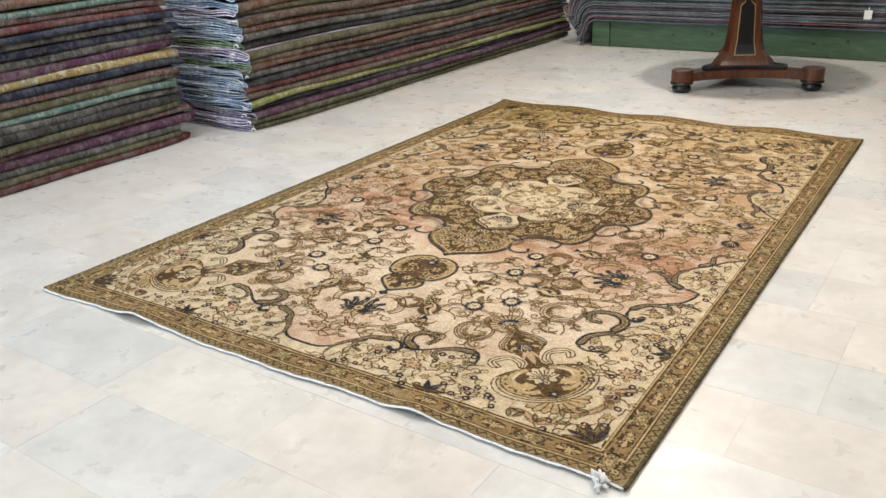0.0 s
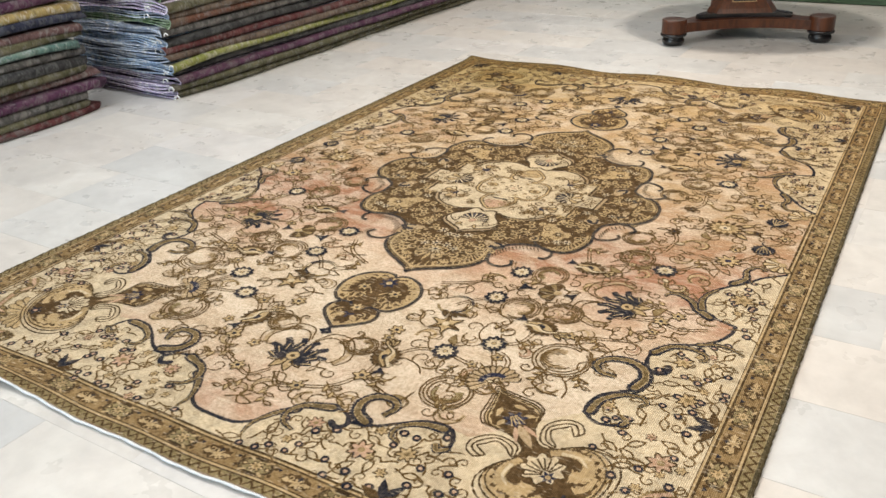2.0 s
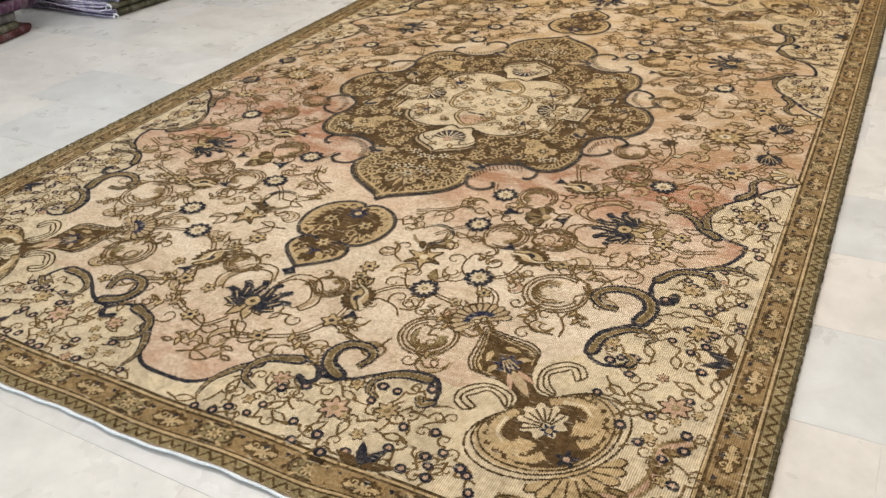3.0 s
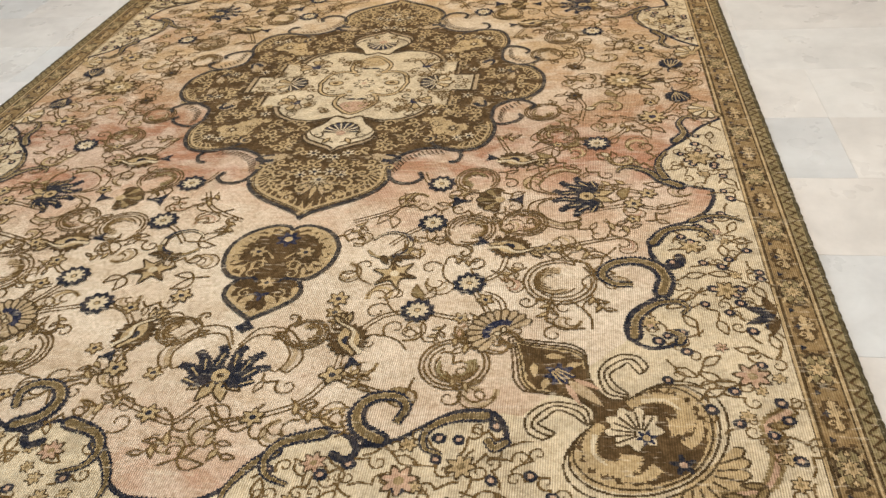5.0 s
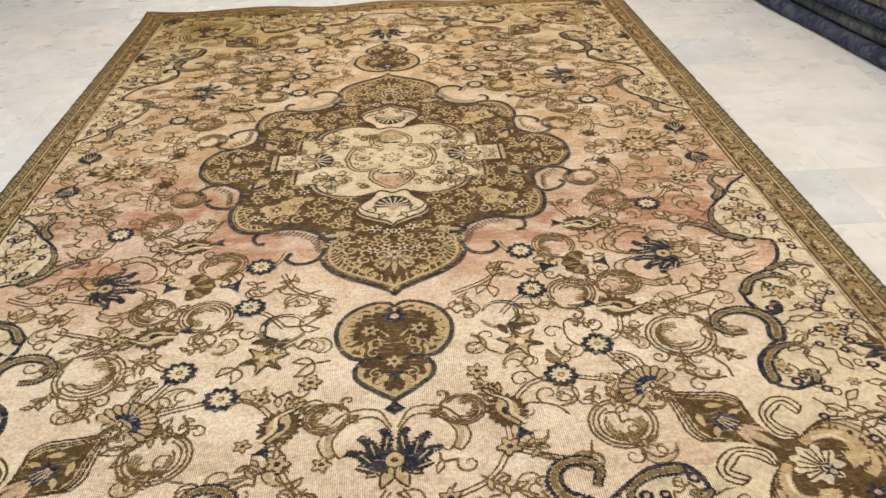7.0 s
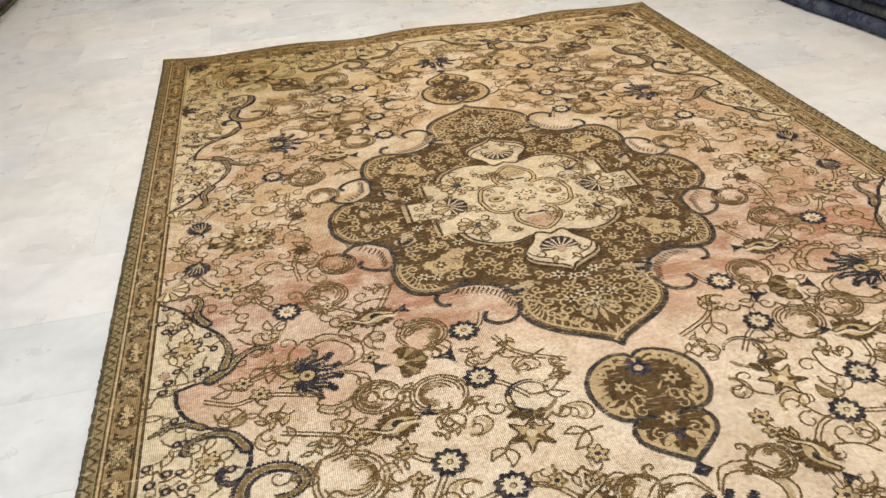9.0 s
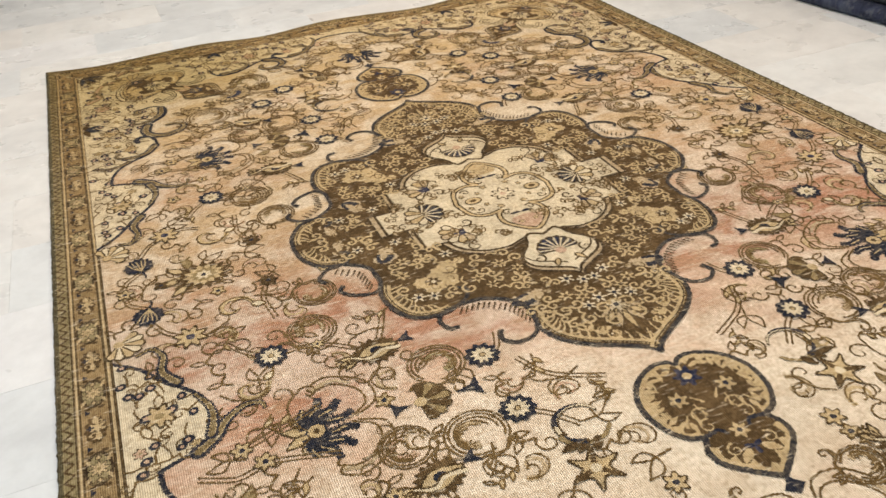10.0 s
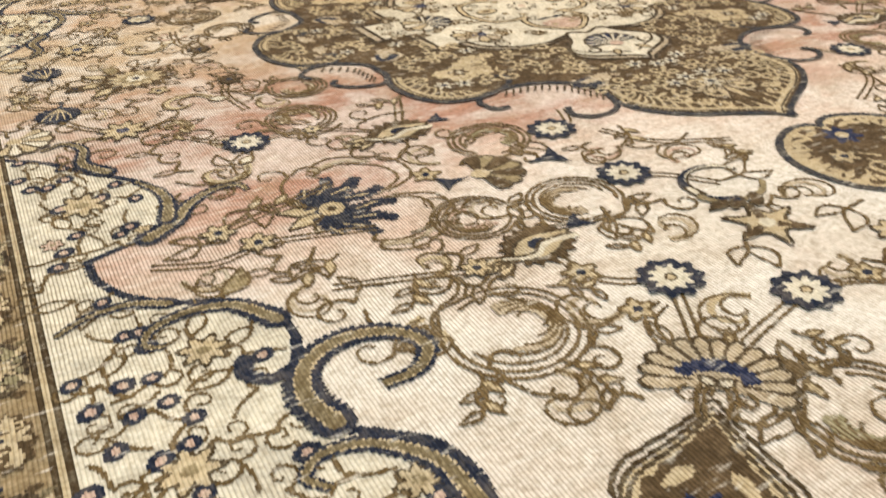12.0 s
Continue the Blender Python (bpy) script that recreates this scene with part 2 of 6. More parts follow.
# ---- folded rugs in stacks ----
def folded_rug(name, x_in, x_out, y0, y1, z, height, pairs, mats, rng, sag=0.004, wave=0.01, lean=0.0, segs=26, dyed=9.0, droop=0.006):
    """A rug folded in half and half again: bends lie one inside the other on the long face, cut plies show at the ends."""
    ply = height / (2 * pairs)
    t = ply * (0.46 if pairs == 1 else 0.37)
    ph = [rng.uniform(0, 6.3) for _ in range(10)]
    verts, faces, slots = [], [], []
    for p in range(pairs):
        r = ply * (pairs - p - 0.5)
        zc = height / 2
        xb = x_out - r - ply * 0.5 - ply * 0.6 * p
        xa = x_in + rng.uniform(0, 0.03)
        flat = [xa + (xb - xa) * q for q in (0, 0.35, 0.7, 0.9, 0.97)]
        P = np.array([(x, zc - r) for x in flat] + [(xb + r * math.sin(a), zc - r * math.cos(a)) for a in (math.pi * q / 8 for q in range(9))] + [(x, zc + r) for x in flat[::-1]])
        d = np.gradient(P, axis=0)
        d /= np.linalg.norm(d, axis=1)[:, None] + 1e-9
        nrm = np.stack([-d[:, 1], d[:, 0]], 1)
        ring = np.concatenate([P + nrm * t, (P - nrm * t)[::-1]])
        n, half, b0 = len(ring), len(P), len(verts)
        for s in range(segs + 1):
            u = s / segs
            y = y0 + (y1 - y0) * u + (0.008 * p if s in (0, segs) else 0) * (1 if s == 0 else -1)
            dz = sag * math.sin(3.1 * y + ph[0]) + sag * 0.5 * math.sin(7.7 * y + ph[1]) + 0.006 * math.sin(2.1 * y + 0.8) * min(1.0, z * 2)
            dx = wave * math.sin(2.3 * y + ph[2]) + wave * 0.4 * math.sin(9.1 * y + ph[3]) + lean * u
            endw = max(0.0, 1 - min(u, 1 - u) * 16)
            for k, (x, zz) in enumerate(ring):
                f = max(0.0, min(1.0, (x - x_in) / (x_out - x_in)))
                ripple = droop * endw * (math.sin(15 * x + ph[4] + 0.9 * p) + 0.6 * math.sin(41 * x + ph[5] + zz * 60)) - droop * endw * 1.2 * f ** 6
                verts.append((x + dx * f - 0.02 * endw * f ** 4, y + 0.012 * endw * math.sin(11 * x + ph[6] + 60 * zz),
                              max(0.001, z + zz + dz * (0.35 + 0.65 * f) * min(1, z * 8 + 0.12) + ripple * min(1, z * 12 + 0.1))))
        for s in range(segs):
            for k in range(n):
                a, c = b0 + s * n + k, b0 + s * n + (k + 1) % n
                faces.append((a, c, c + n, a + n))
                outer = half <= k < n - 1 and max(ring[k][0], ring[(k + 1) % n][0]) > x_out - dyed
                slots.append(0 if outer else 1)
        for s in (0, segs):
            for k in range(half - 1):
                faces.append((b0 + s * n + k, b0 + s * n + k + 1, b0 + s * n + n - 2 - k, b0 + s * n + n - 1 - k))
                slots.append(1)
    return new(name, mesh(name, verts, faces, mats, slots, True))


def mute(c, k=0.12):
    g = sum(c) / 3
    return tuple(0.86 * (x + (g * (1.04, 1.0, 0.95)[i] - x) * k) for i, x in enumerate(c))


DYES = [wool("dyed_wool_" + nme, mute(a), mute(b), mute(c), (1, 1, 1), 11) for nme, a, b, c in (
    ("charcoal", (0.02, 0.021, 0.022), (0.04, 0.042, 0.044), (0.085, 0.085, 0.085)),
    ("grey", (0.05, 0.05, 0.05), (0.09, 0.088, 0.085), (0.19, 0.18, 0.17)),
    ("red", (0.06, 0.016, 0.018), (0.13, 0.034, 0.036), (0.11, 0.085, 0.08)),
    ("rust", (0.08, 0.04, 0.028), (0.16, 0.065, 0.042), (0.16, 0.125, 0.1)),
    ("plum", (0.05, 0.018, 0.045), (0.1, 0.035, 0.08), (0.13, 0.09, 0.11)),
    ("olive", (0.06, 0.06, 0.03), (0.1, 0.095, 0.05), (0.15, 0.14, 0.09)),
    ("lime", (0.14, 0.16, 0.03), (0.23, 0.24, 0.06), (0.25, 0.25, 0.13)),
    ("teal", (0.05, 0.12, 0.11), (0.11, 0.2, 0.18), (0.17, 0.25, 0.21)),
    ("ochre", (0.25, 0.16, 0.06), (0.36, 0.28, 0.1), (0.28, 0.25, 0.18)),
    ("brown", (0.06, 0.04, 0.03), (0.11, 0.075, 0.055), (0.16, 0.12, 0.09)),
    ("navy", (0.014, 0.017, 0.035), (0.025, 0.03, 0.06), (0.06, 0.07, 0.1)),
    ("rose", (0.09, 0.05, 0.055), (0.16, 0.09, 0.088), (0.16, 0.14, 0.135)))]
DYE = dict(zip("charcoal grey red rust plum olive lime teal ochre brown navy rose".split(), DYES))
WORD = {"charcoal": "charcoal grey", "grey": "mid grey", "red": "dark red", "rust": "rust orange", "plum": "plum purple", "olive": "olive brown",
        "lime": "lime green", "teal": "pale teal green", "ochre": "golden ochre", "brown": "dark brown", "navy": "navy black", "rose": "faded rose"}


def tassel(ob, at, rng):
    """A loop of loose cotton fringe at the cut end of a rug."""
    bm, rings, seg = bmesh.new(), [], 6
    r, n = rng.uniform(0.008, 0.017), 12
    tilt = rng.uniform(-0.6, 0.6)
    for k in range(n + 1):
        a = -0.4 + 4.2 * k / n
        c = Vector((at[0] + r * math.cos(a) * math.cos(tilt), at[1] - 0.004 - 0.006 * k / n, max(0.004, at[2] + r * 0.8 * math.sin(a) - 0.004 * k / n)))
        side = Vector((math.cos(a), 0, math.sin(a)))
        w = 0.003 * (1.3 - 0.5 * k / n)
        rings.append([bm.verts.new(c + side * w * math.cos(q) + Vector((0, 1, 0)) * w * math.sin(q)) for q in (2 * math.pi * i / seg for i in range(seg))])
    for p, q in zip(rings, rings[1:]):
        for i in range(seg):
            bm.faces.new((p[i], p[(i + 1) % seg], q[(i + 1) % seg], q[i]))
    bm.faces.new(rings[0])
    bm.faces.new(rings[-1][::-1])
    part("fringe_loop", bm, COTTON, ob, "white cotton fringe loop", True)


def rug_stack(order, seed, where, backs, x_in, x_out, y0, y1, thick, yj=0.03, xj=0.012, lean=0.0, pairs=1, segs=26, droop=0.006):
    rng, z = random.Random(seed), 0.0
    group = "folded rugs in the " + where
    for nme in order.split():
        h = thick * rng.uniform(0.8, 1.2)
        ob = folded_rug("folded_rug", x_in, x_out + rng.uniform(-xj, xj), y0 + rng.uniform(-yj, yj), y1 + rng.uniform(-yj, yj), z,
                        h, pairs, [DYE[nme], rng.choice(backs)], rng, lean=lean, segs=segs, dyed=0.035 if pairs > 1 else 9.0, droop=droop)
        tagged(ob, WORD[nme] + " overdyed wool rug folded flat in a tall stack", "rug", group)
        if pairs > 1 and rng.random() < 0.6:
            tassel(ob, (x_out - rng.uniform(0.0, 0.12), y0 - 0.012, z + h * 0.5), rng)
        z += h * 0.97
    return z


STACK_A = ("red olive grey plum rose olive charcoal grey teal olive rose navy ochre plum grey navy grey navy red rose teal rust grey brown plum charcoal")
STACK_B = ("olive olive plum charcoal lime brown red charcoal grey rust brown olive charcoal grey rust brown olive rust grey charcoal red brown navy rose olive")
LILAC_BACK = wool("lilac_back", (0.45, 0.38, 0.58), (0.58, 0.5, 0.7), (0.7, 0.66, 0.78), (1, 1, 1), 40)
LEAF_BACK = wool("pale_green_back", (0.2, 0.32, 0.15), (0.34, 0.46, 0.28), (0.5, 0.58, 0.46), (1, 1, 1), 40)
# second back tone, its bluish daylight likewise put into the wool colour
SKY_BACK = wool("sky_daylit_back", (0.26, 0.38, 0.6), (0.38, 0.52, 0.74), (0.55, 0.66, 0.8), (1, 1, 1), 40)
rug_stack(STACK_A, 3, "stack beside the window side", [GREY_BACK], -2.99, -2.125, -2.3, 0.08, 0.0385, yj=0.055)
rug_stack(STACK_B, 7, "long stack against the side", [PALE_BACK, PALE_BACK, SKY_BACK, SKY_BACK, LILAC_BACK, LEAF_BACK], -2.6, -1.89, 0.34, 4.05, 0.041, lean=0.1, pairs=2,
          segs=40, xj=0.02, droop=0.008)
STACK_C = "navy charcoal navy brown rust brown charcoal red grey olive brown navy charcoal"


def side_stack():
    rng, z = random.Random(5), 0.0
    turn = pose(1.455, 1.75, 0, 0, 0, 187)
    for nme in STACK_C.split():
        h = 0.052 * rng.uniform(0.85, 1.15)
        ob = folded_rug("folded_rug", -0.95, rng.uniform(-0.015, 0.01), -1.6 + rng.uniform(-0.03, 0.03), 1.62 + rng.uniform(-0.03, 0.03), z, h, 1,
                        [DYE[nme], GREY_BACK], rng, sag=0.003)
        ob.matrix_world = turn
        tagged(ob, WORD[nme] + " wool rug folded in a low stack", "rug", "folded rugs in the low stack")
        z += h * 0.99


side_stack()

# ---- the green bench with flat-woven rugs ----
BX0, BX1, BY, BH = -1.39, 2.9, 3.6, 0.2
bench = tagged(new("bench"), "low green painted wooden bench under piled rugs", "bench")
bench.location = (0, 0, 0)
part("post", box(BX0, BX0 + 0.15, BY, BY + 0.12, 0, BH, 0.006), GREEN, bench)
part("post", box(BX0, BX0 + 0.15, BY + 0.85, BY + 0.97, 0, BH, 0.006), GREEN, bench)
bm = box(BX0 + 0.152, 0.79, BY + 0.014, BY + 0.05, 0.004, BH, 0.004)
part("front_board", bm, GREEN, bench, "knotty green front board")
part("front_board", box(0.793, BX1, BY + 0.012, BY + 0.05, 0.004, BH - 0.002, 0.004), GREEN, bench, "knotty green front board")
part("top_board", box(BX0, BX1, BY + 0.052, BY + 0.97, BH - 0.03, BH - 0.001, 0.003), GREEN, bench)
WOOD_KNOT = plain("wood_knot", (0.03, 0.05, 0.03), 0.5, 0.3, 80)
for kx, kz, kr in ((-0.72, 0.115, 0.011), (-0.42, 0.135, 0.013), (-0.3, 0.03, 0.008), (0.3, 0.1, 0.014), (0.52, 0.125, 0.013), (0.4, 0.02, 0.009), (0.9, 0.12, 0.01)):
    bm = lathe([(kr * 1.0, 0.0), (kr * 0.9, 0.0016), (kr * 0.4, 0.0022)], 12)
    bm.transform(pose(kx, BY + 0.0135 - 0.0015 * (kx > 0.79), kz, 90, 0, 0))
    part("knot", bm, WOOD_KNOT, bench, "dark knot")



def kilim_wool(nme, c):
    m = mat("kilim_" + nme, 0.9, 0, 0.15)
    v = coords(m, (1, 1, 1))
    f = noise_tex(m, v, 9, 5, 0.7, 0.4)
    g = noise_tex(m, coords(m, (40, 1, 1)), 1.5, 3)
    col = ramp(m, f, (0.35, tuple(x * 0.5 for x in c)), (0.55, c), (0.7, tuple(min(1, x * 1.7 + 0.04) for x in c)))
    col = mix(m, maths(m, "MULTIPLY", g, 0.35), col, (0.4, 0.38, 0.36))
    base(m, col)
    bump(m, noise_tex(m, coords(m), 500, 2), 0.5, 0.001)
    return m


KILIM = {n: kilim_wool(n, tuple(0.75 * x for x in c)) for n, c in (("blue", (0.07, 0.09, 0.15)), ("slate", (0.14, 0.16, 0.2)), ("cream", (0.5, 0.48, 0.44)), ("red", (0.26, 0.05, 0.06)),
                                          ("mauve", (0.18, 0.12, 0.15)), ("dark", (0.03, 0.03, 0.04)), ("teal", (0.08, 0.16, 0.17)))}


def flat_rug(z, h, drop, x_left, m_face, m_edge, rng):
    """A flat-woven rug folded over the bench's end: a thin slab that bends down at its left."""
    r = 0.05 + rng.uniform(0, 0.03) + (z - BH) * 0.55
    ctr = x_left + r
    line = [(BX1, z), (1.2, z), (0.2, z), (-0.7, z), (ctr, z)]
    line += [(ctr - r * math.sin(a), z - r + r * math.cos(a)) for a in (math.pi / 2 * k / 7 for k in range(1, 8))]
    zend = max(0.012, drop)
    for k in range(1, 5):
        line.append((x_left - 0.012 * k + 0.01 * math.sin(k * 2 + z * 40), (z - r) + (zend - (z - r)) * k / 4))
    P = np.array(smooth_line(line[4:], 0.02))
    P = np.concatenate([np.array([line[0], line[1], line[2], line[3]]), P])
    d = np.gradient(P, axis=0)
    d /= np.linalg.norm(d, axis=1)[:, None]
    nrm = np.stack([-d[:, 1], d[:, 0]], 1)
    ring = np.concatenate([P - nrm * h * 0.5, (P + nrm * h * 0.5)[::-1]])
    n, half, segs = len(ring), len(P), 14
    y0, y1 = BY - 0.01 + rng.uniform(-0.025, 0.02), BY + 0.95
    verts, faces, slots = [], [], []
    ph = rng.uniform(0, 6)
    for s in range(segs + 1):
        y = y0 + (y1 - y0) * (s / segs) ** 1.5
        for x, zz in ring:
            verts.append((x, y + 0.006 * math.sin(x * 5 + ph), zz + 0.004 * math.sin(x * 3.1 + ph) * min(1, max(0, x + 1.2))))
    for s in range(segs):
        for k in range(n):
            a, b = s * n + k, s * n + (k + 1) % n
            faces.append((a, b, b + n, a + n))
            slots.append(0)
    for s in (0, segs):
        for k in range(half - 1):
            faces.append((s * n + k, s * n + k + 1, s * n + n - 2 - k, s * n + n - 1 - k))
            slots.append(1)
    ob = new("flat_woven_rug", mesh("flat_woven_rug", verts, faces, [m_face, m_edge], slots, True))
    # fringe along the hanging end: one knotted strip of loops
    xe, ze = P[-1]
    bm = bmesh.new()
    loops = []
    for k in range(40):
        y = y0 + 0.01 + (y1 - y0 - 0.03) * k / 39
        zl = max(0.001, ze - (0.05 if k % 2 else 0.018))
        loops.append([bm.verts.new((xe + dx, y, zz)) for dx, zz in ((-0.004, zl), (-0.004, ze + 0.004), (0.004, ze + 0.004), (0.004, zl))])
    for a, c in zip(loops, loops[1:]):
        for i in range(4):
            bm.faces.new((a[i], a[(i + 1) % 4], c[(i + 1) % 4], c[i]))
    part("fringe", bm, COTTON, ob, "pale knotted fringe")
    return ob


rng = random.Random(12)
z = BH + 0.006
layers = "blue cream slate red slate cream blue dark slate red mauve cream blue slate red teal blue cream slate dark mauve blue red cream slate blue dark mauve red slate".split()
for k, nme in enumerate(layers):
    h = rng.uniform(0.007, 0.0125) * (0.6 if nme in ("cream", "red") else 1.25)
    z += h / 2
    ob = flat_rug(z, h, 0.015 + 0.010 * k, -1.417 - 0.0062 * k - rng.uniform(0, 0.012), KILIM[nme], KILIM[nme if nme != "dark" else "slate"], rng)
    tagged(ob, {"blue": "dusty blue", "cream": "cream", "slate": "slate grey", "red": "dark red", "mauve": "mauve", "dark": "near-black",
                "teal": "faded teal"}[nme] + " flat-woven rug hanging over the green bench", "rug", "flat-woven rugs on the bench")
    z += h / 2 + 0.0005
bm = box(0.605, 0.655, BY - 0.05, BY - 0.048, 0.285, 0.345)
box(0.628, 0.632, BY - 0.0495, BY - 0.03, 0.34, 0.365, bm=bm)
tagged(from_bm("price_tag", bm, PAPER), "small blank white paper tag hanging on the rugs", "tag")

# ---- the pedestal table ----
TC, TURN_T = Vector((0.091, 2.567, 0)), 26.0
table = tagged(new("pedestal_table"), "mahogany pedestal table with a three-cornered base on bun feet", "table")
table.matrix_world = pose(TC.x, TC.y, 0, 0, 0, TURN_T) @ Matrix.Scale(1.074, 4)
FR = 0.405
feet = [(FR * math.cos(a), FR * math.sin(a)) for a in (radians(-150), radians(-30), radians(90))]


def concave_plan(radius, tip, dip):
    out = []
    for k in range(3):
        a, b = radians(-150 + 120 * k), radians(-30 + 120 * k)
        pa, pb = Vector((math.cos(a), math.sin(a))) * radius, Vector((math.cos(b), math.sin(b))) * radius
        inward = -(pa + pb).normalized()
        for q in range(13):
            t = q / 12
            p = pa.lerp(pb, t) + inward * dip * math.sin(math.pi * t)
            p = p - inward * tip * (abs(2 * t - 1)) ** 2
            out.append((p.x, p.y))
    return out


part("platform", prism(concave_plan(FR, 0.045, 0.055), 0.062, 0.108, bevel=0.005), MAHOGANY, table)
part("plinth", prism([(x, y) for x, y in concave_plan(0.25, 0.02, 0.02)], 0.106, 0.132, bevel=0.008), EBONY, table, "black moulded plinth")
for fx, fy in feet:
    bm = lathe([(0.058, 0.060), (0.060, 0.064), (0.060, 0.122), (0.057, 0.127), (0.03, 0.1285)], 28, at=(fx, fy, 0))
    cap = part("foot_block", bm, MAHOGANY, table, smooth=False)
    bm = lathe([(0.034, 0.0), (0.046, 0.004), (0.054, 0.018), (0.054, 0.03), (0.046, 0.04), (0.046, 0.044), (0.062, 0.047), (0.064, 0.054), (0.06, 0.0605)], 28, at=(fx, fy, 0))
    part("bun_foot", bm, EBONY, table, "black turned bun foot", True)


def column():
    bm, rings = bmesh.new(), []
    for zz, s in ((0.13, 0.178), (0.15, 0.165), (0.17, 0.148), (0.20, 0.122), (0.24, 0.108), (0.30, 0.099), (0.40, 0.09), (0.52, 0.082), (0.66, 0.078), (0.73, 0.1)):
        ring = []
        for k in range(3):
            a = radians(-150 + 120 * k)
            tip, nx = Vector((math.cos(a), math.sin(a))) * s, Vector((-math.sin(a), math.cos(a)))
            for w in (-0.22, 0.22):
                ring.append(bm.verts.new((*(tip + nx * s * w), zz)))
        rings.append(ring)
    for p, q in zip(rings, rings[1:]):
        for k in range(6):
            bm.faces.new((p[k], p[(k + 1) % 6], q[(k + 1) % 6], q[k]))
    bm.faces.new(rings[0][::-1])
    bm.faces.new(rings[-1])
    return bm


def panel(grow, lift):
    """The pointed inlaid panel on the column's front, a thin plate that follows the taper."""
    bm = bmesh.new()
    def depth(zz):
        knots = ((0.17, 0.148), (0.20, 0.122), (0.24, 0.108), (0.30, 0.099), (0.40, 0.09), (0.52, 0.082))
        return -np.interp(zz, [k[0] for k in knots], [k[1] for k in knots]) * 0.69 - lift
    zs = np.linspace(0.185 - grow, 0.45 + grow, 16)
    def half(zz):
        return float(np.interp(zz, [0.18, 0.26, 0.45], [0.055, 0.043, 0.036])) + grow
    rows = [[bm.verts.new((s * half(zz), depth(zz) + back, zz)) for s in (-1, 1)] for back in (0,) for zz in zs]
    for p, q in zip(rows, rows[1:]):
        bm.faces.new((p[0], p[1], q[1], q[0]))
    w = half(zs[-1])
    zt = zs[-1]
    l0, r0 = rows[-1]
    l1, r1 = bm.verts.new((-w * 0.45, depth(zt + 0.018), zt + 0.018)), bm.verts.new((w * 0.45, depth(zt + 0.018), zt + 0.018))
    tip = [bm.verts.new((s * w * 0.3, depth(zt + 0.04), zt + 0.036 + grow * 0.4)) for s in (-1, 1)]
    bm.faces.new((l0, r0, r1, l1))
    bm.faces.new((l1, r1, tip[1], tip[0]))
    res = bmesh.ops.extrude_face_region(bm, geom=list(bm.faces))
    bmesh.ops.translate(bm, vec=(0, 0.006, 0), verts=[v for v in res["geom"] if isinstance(v, bmesh.types.BMVert)])
    return bm


part("column", column(), MAHOGANY, table, "tapered three-sided mahogany column")
part("inlay_line", panel(0.0045, 0.002), BRASS_LINE, table, "pale inlaid line")
part("panel", panel(0.0, 0.004), EBONY, table, "pointed black panel")
part("tabletop", lathe([(0.43, 0.725), (0.465, 0.73), (0.475, 0.745), (0.47, 0.757), (0.43, 0.76)], 64), MAHOGANY, table)

# ---- the carpet ----
HW, HL, PILE = 1.0, 1.49, 0.009
CORNERS = [Vector(p) for p in ((-1.006, -1.470), (1.010, -1.432), (0.972, 1.484), (-1.008, 1.534))]


def lift(u, v):
    """The worn ends do not lie quite flat: low ripples along both short edges."""
    near = max(0.0, (-v - 1.36) / 0.13)
    z = near * near * (0.016 * math.exp(-((u + 0.55) / 0.07) ** 2) + 0.014 * math.exp(-((u - 0.47) / 0.05) ** 2) + 0.0015 * (1 + math.sin(9 * u)))
    far = max(0.0, (v - 1.36) / 0.13)
    return z + far * far * (0.006 + 0.006 * math.sin(11 * u + 1))


def lay(u, v, h=0.0):
    """Carpet coordinates (half width 1.0, half length 1.49) to the slightly uneven hand-woven outline on the floor."""
    a, b = (u / HW + 1) / 2, (v / HL + 1) / 2
    p = (CORNERS[0] * (1 - a) + CORNERS[1] * a) * (1 - b) + (CORNERS[3] * (1 - a) + CORNERS[2] * a) * b
    far = max(0.0, (abs(v) - 1.3) / 0.19)
    return (p.x + 0.016 * max(0.0, 1 - (u / 0.45) ** 2) * max(0.0, min(1.0, 1.5 - abs(v))), p.y + far * (0.004 * math.sin(6.5 * u + v) + 0.003 * math.sin(19 * u + 2 * v)), PILE + h + lift(u, v))


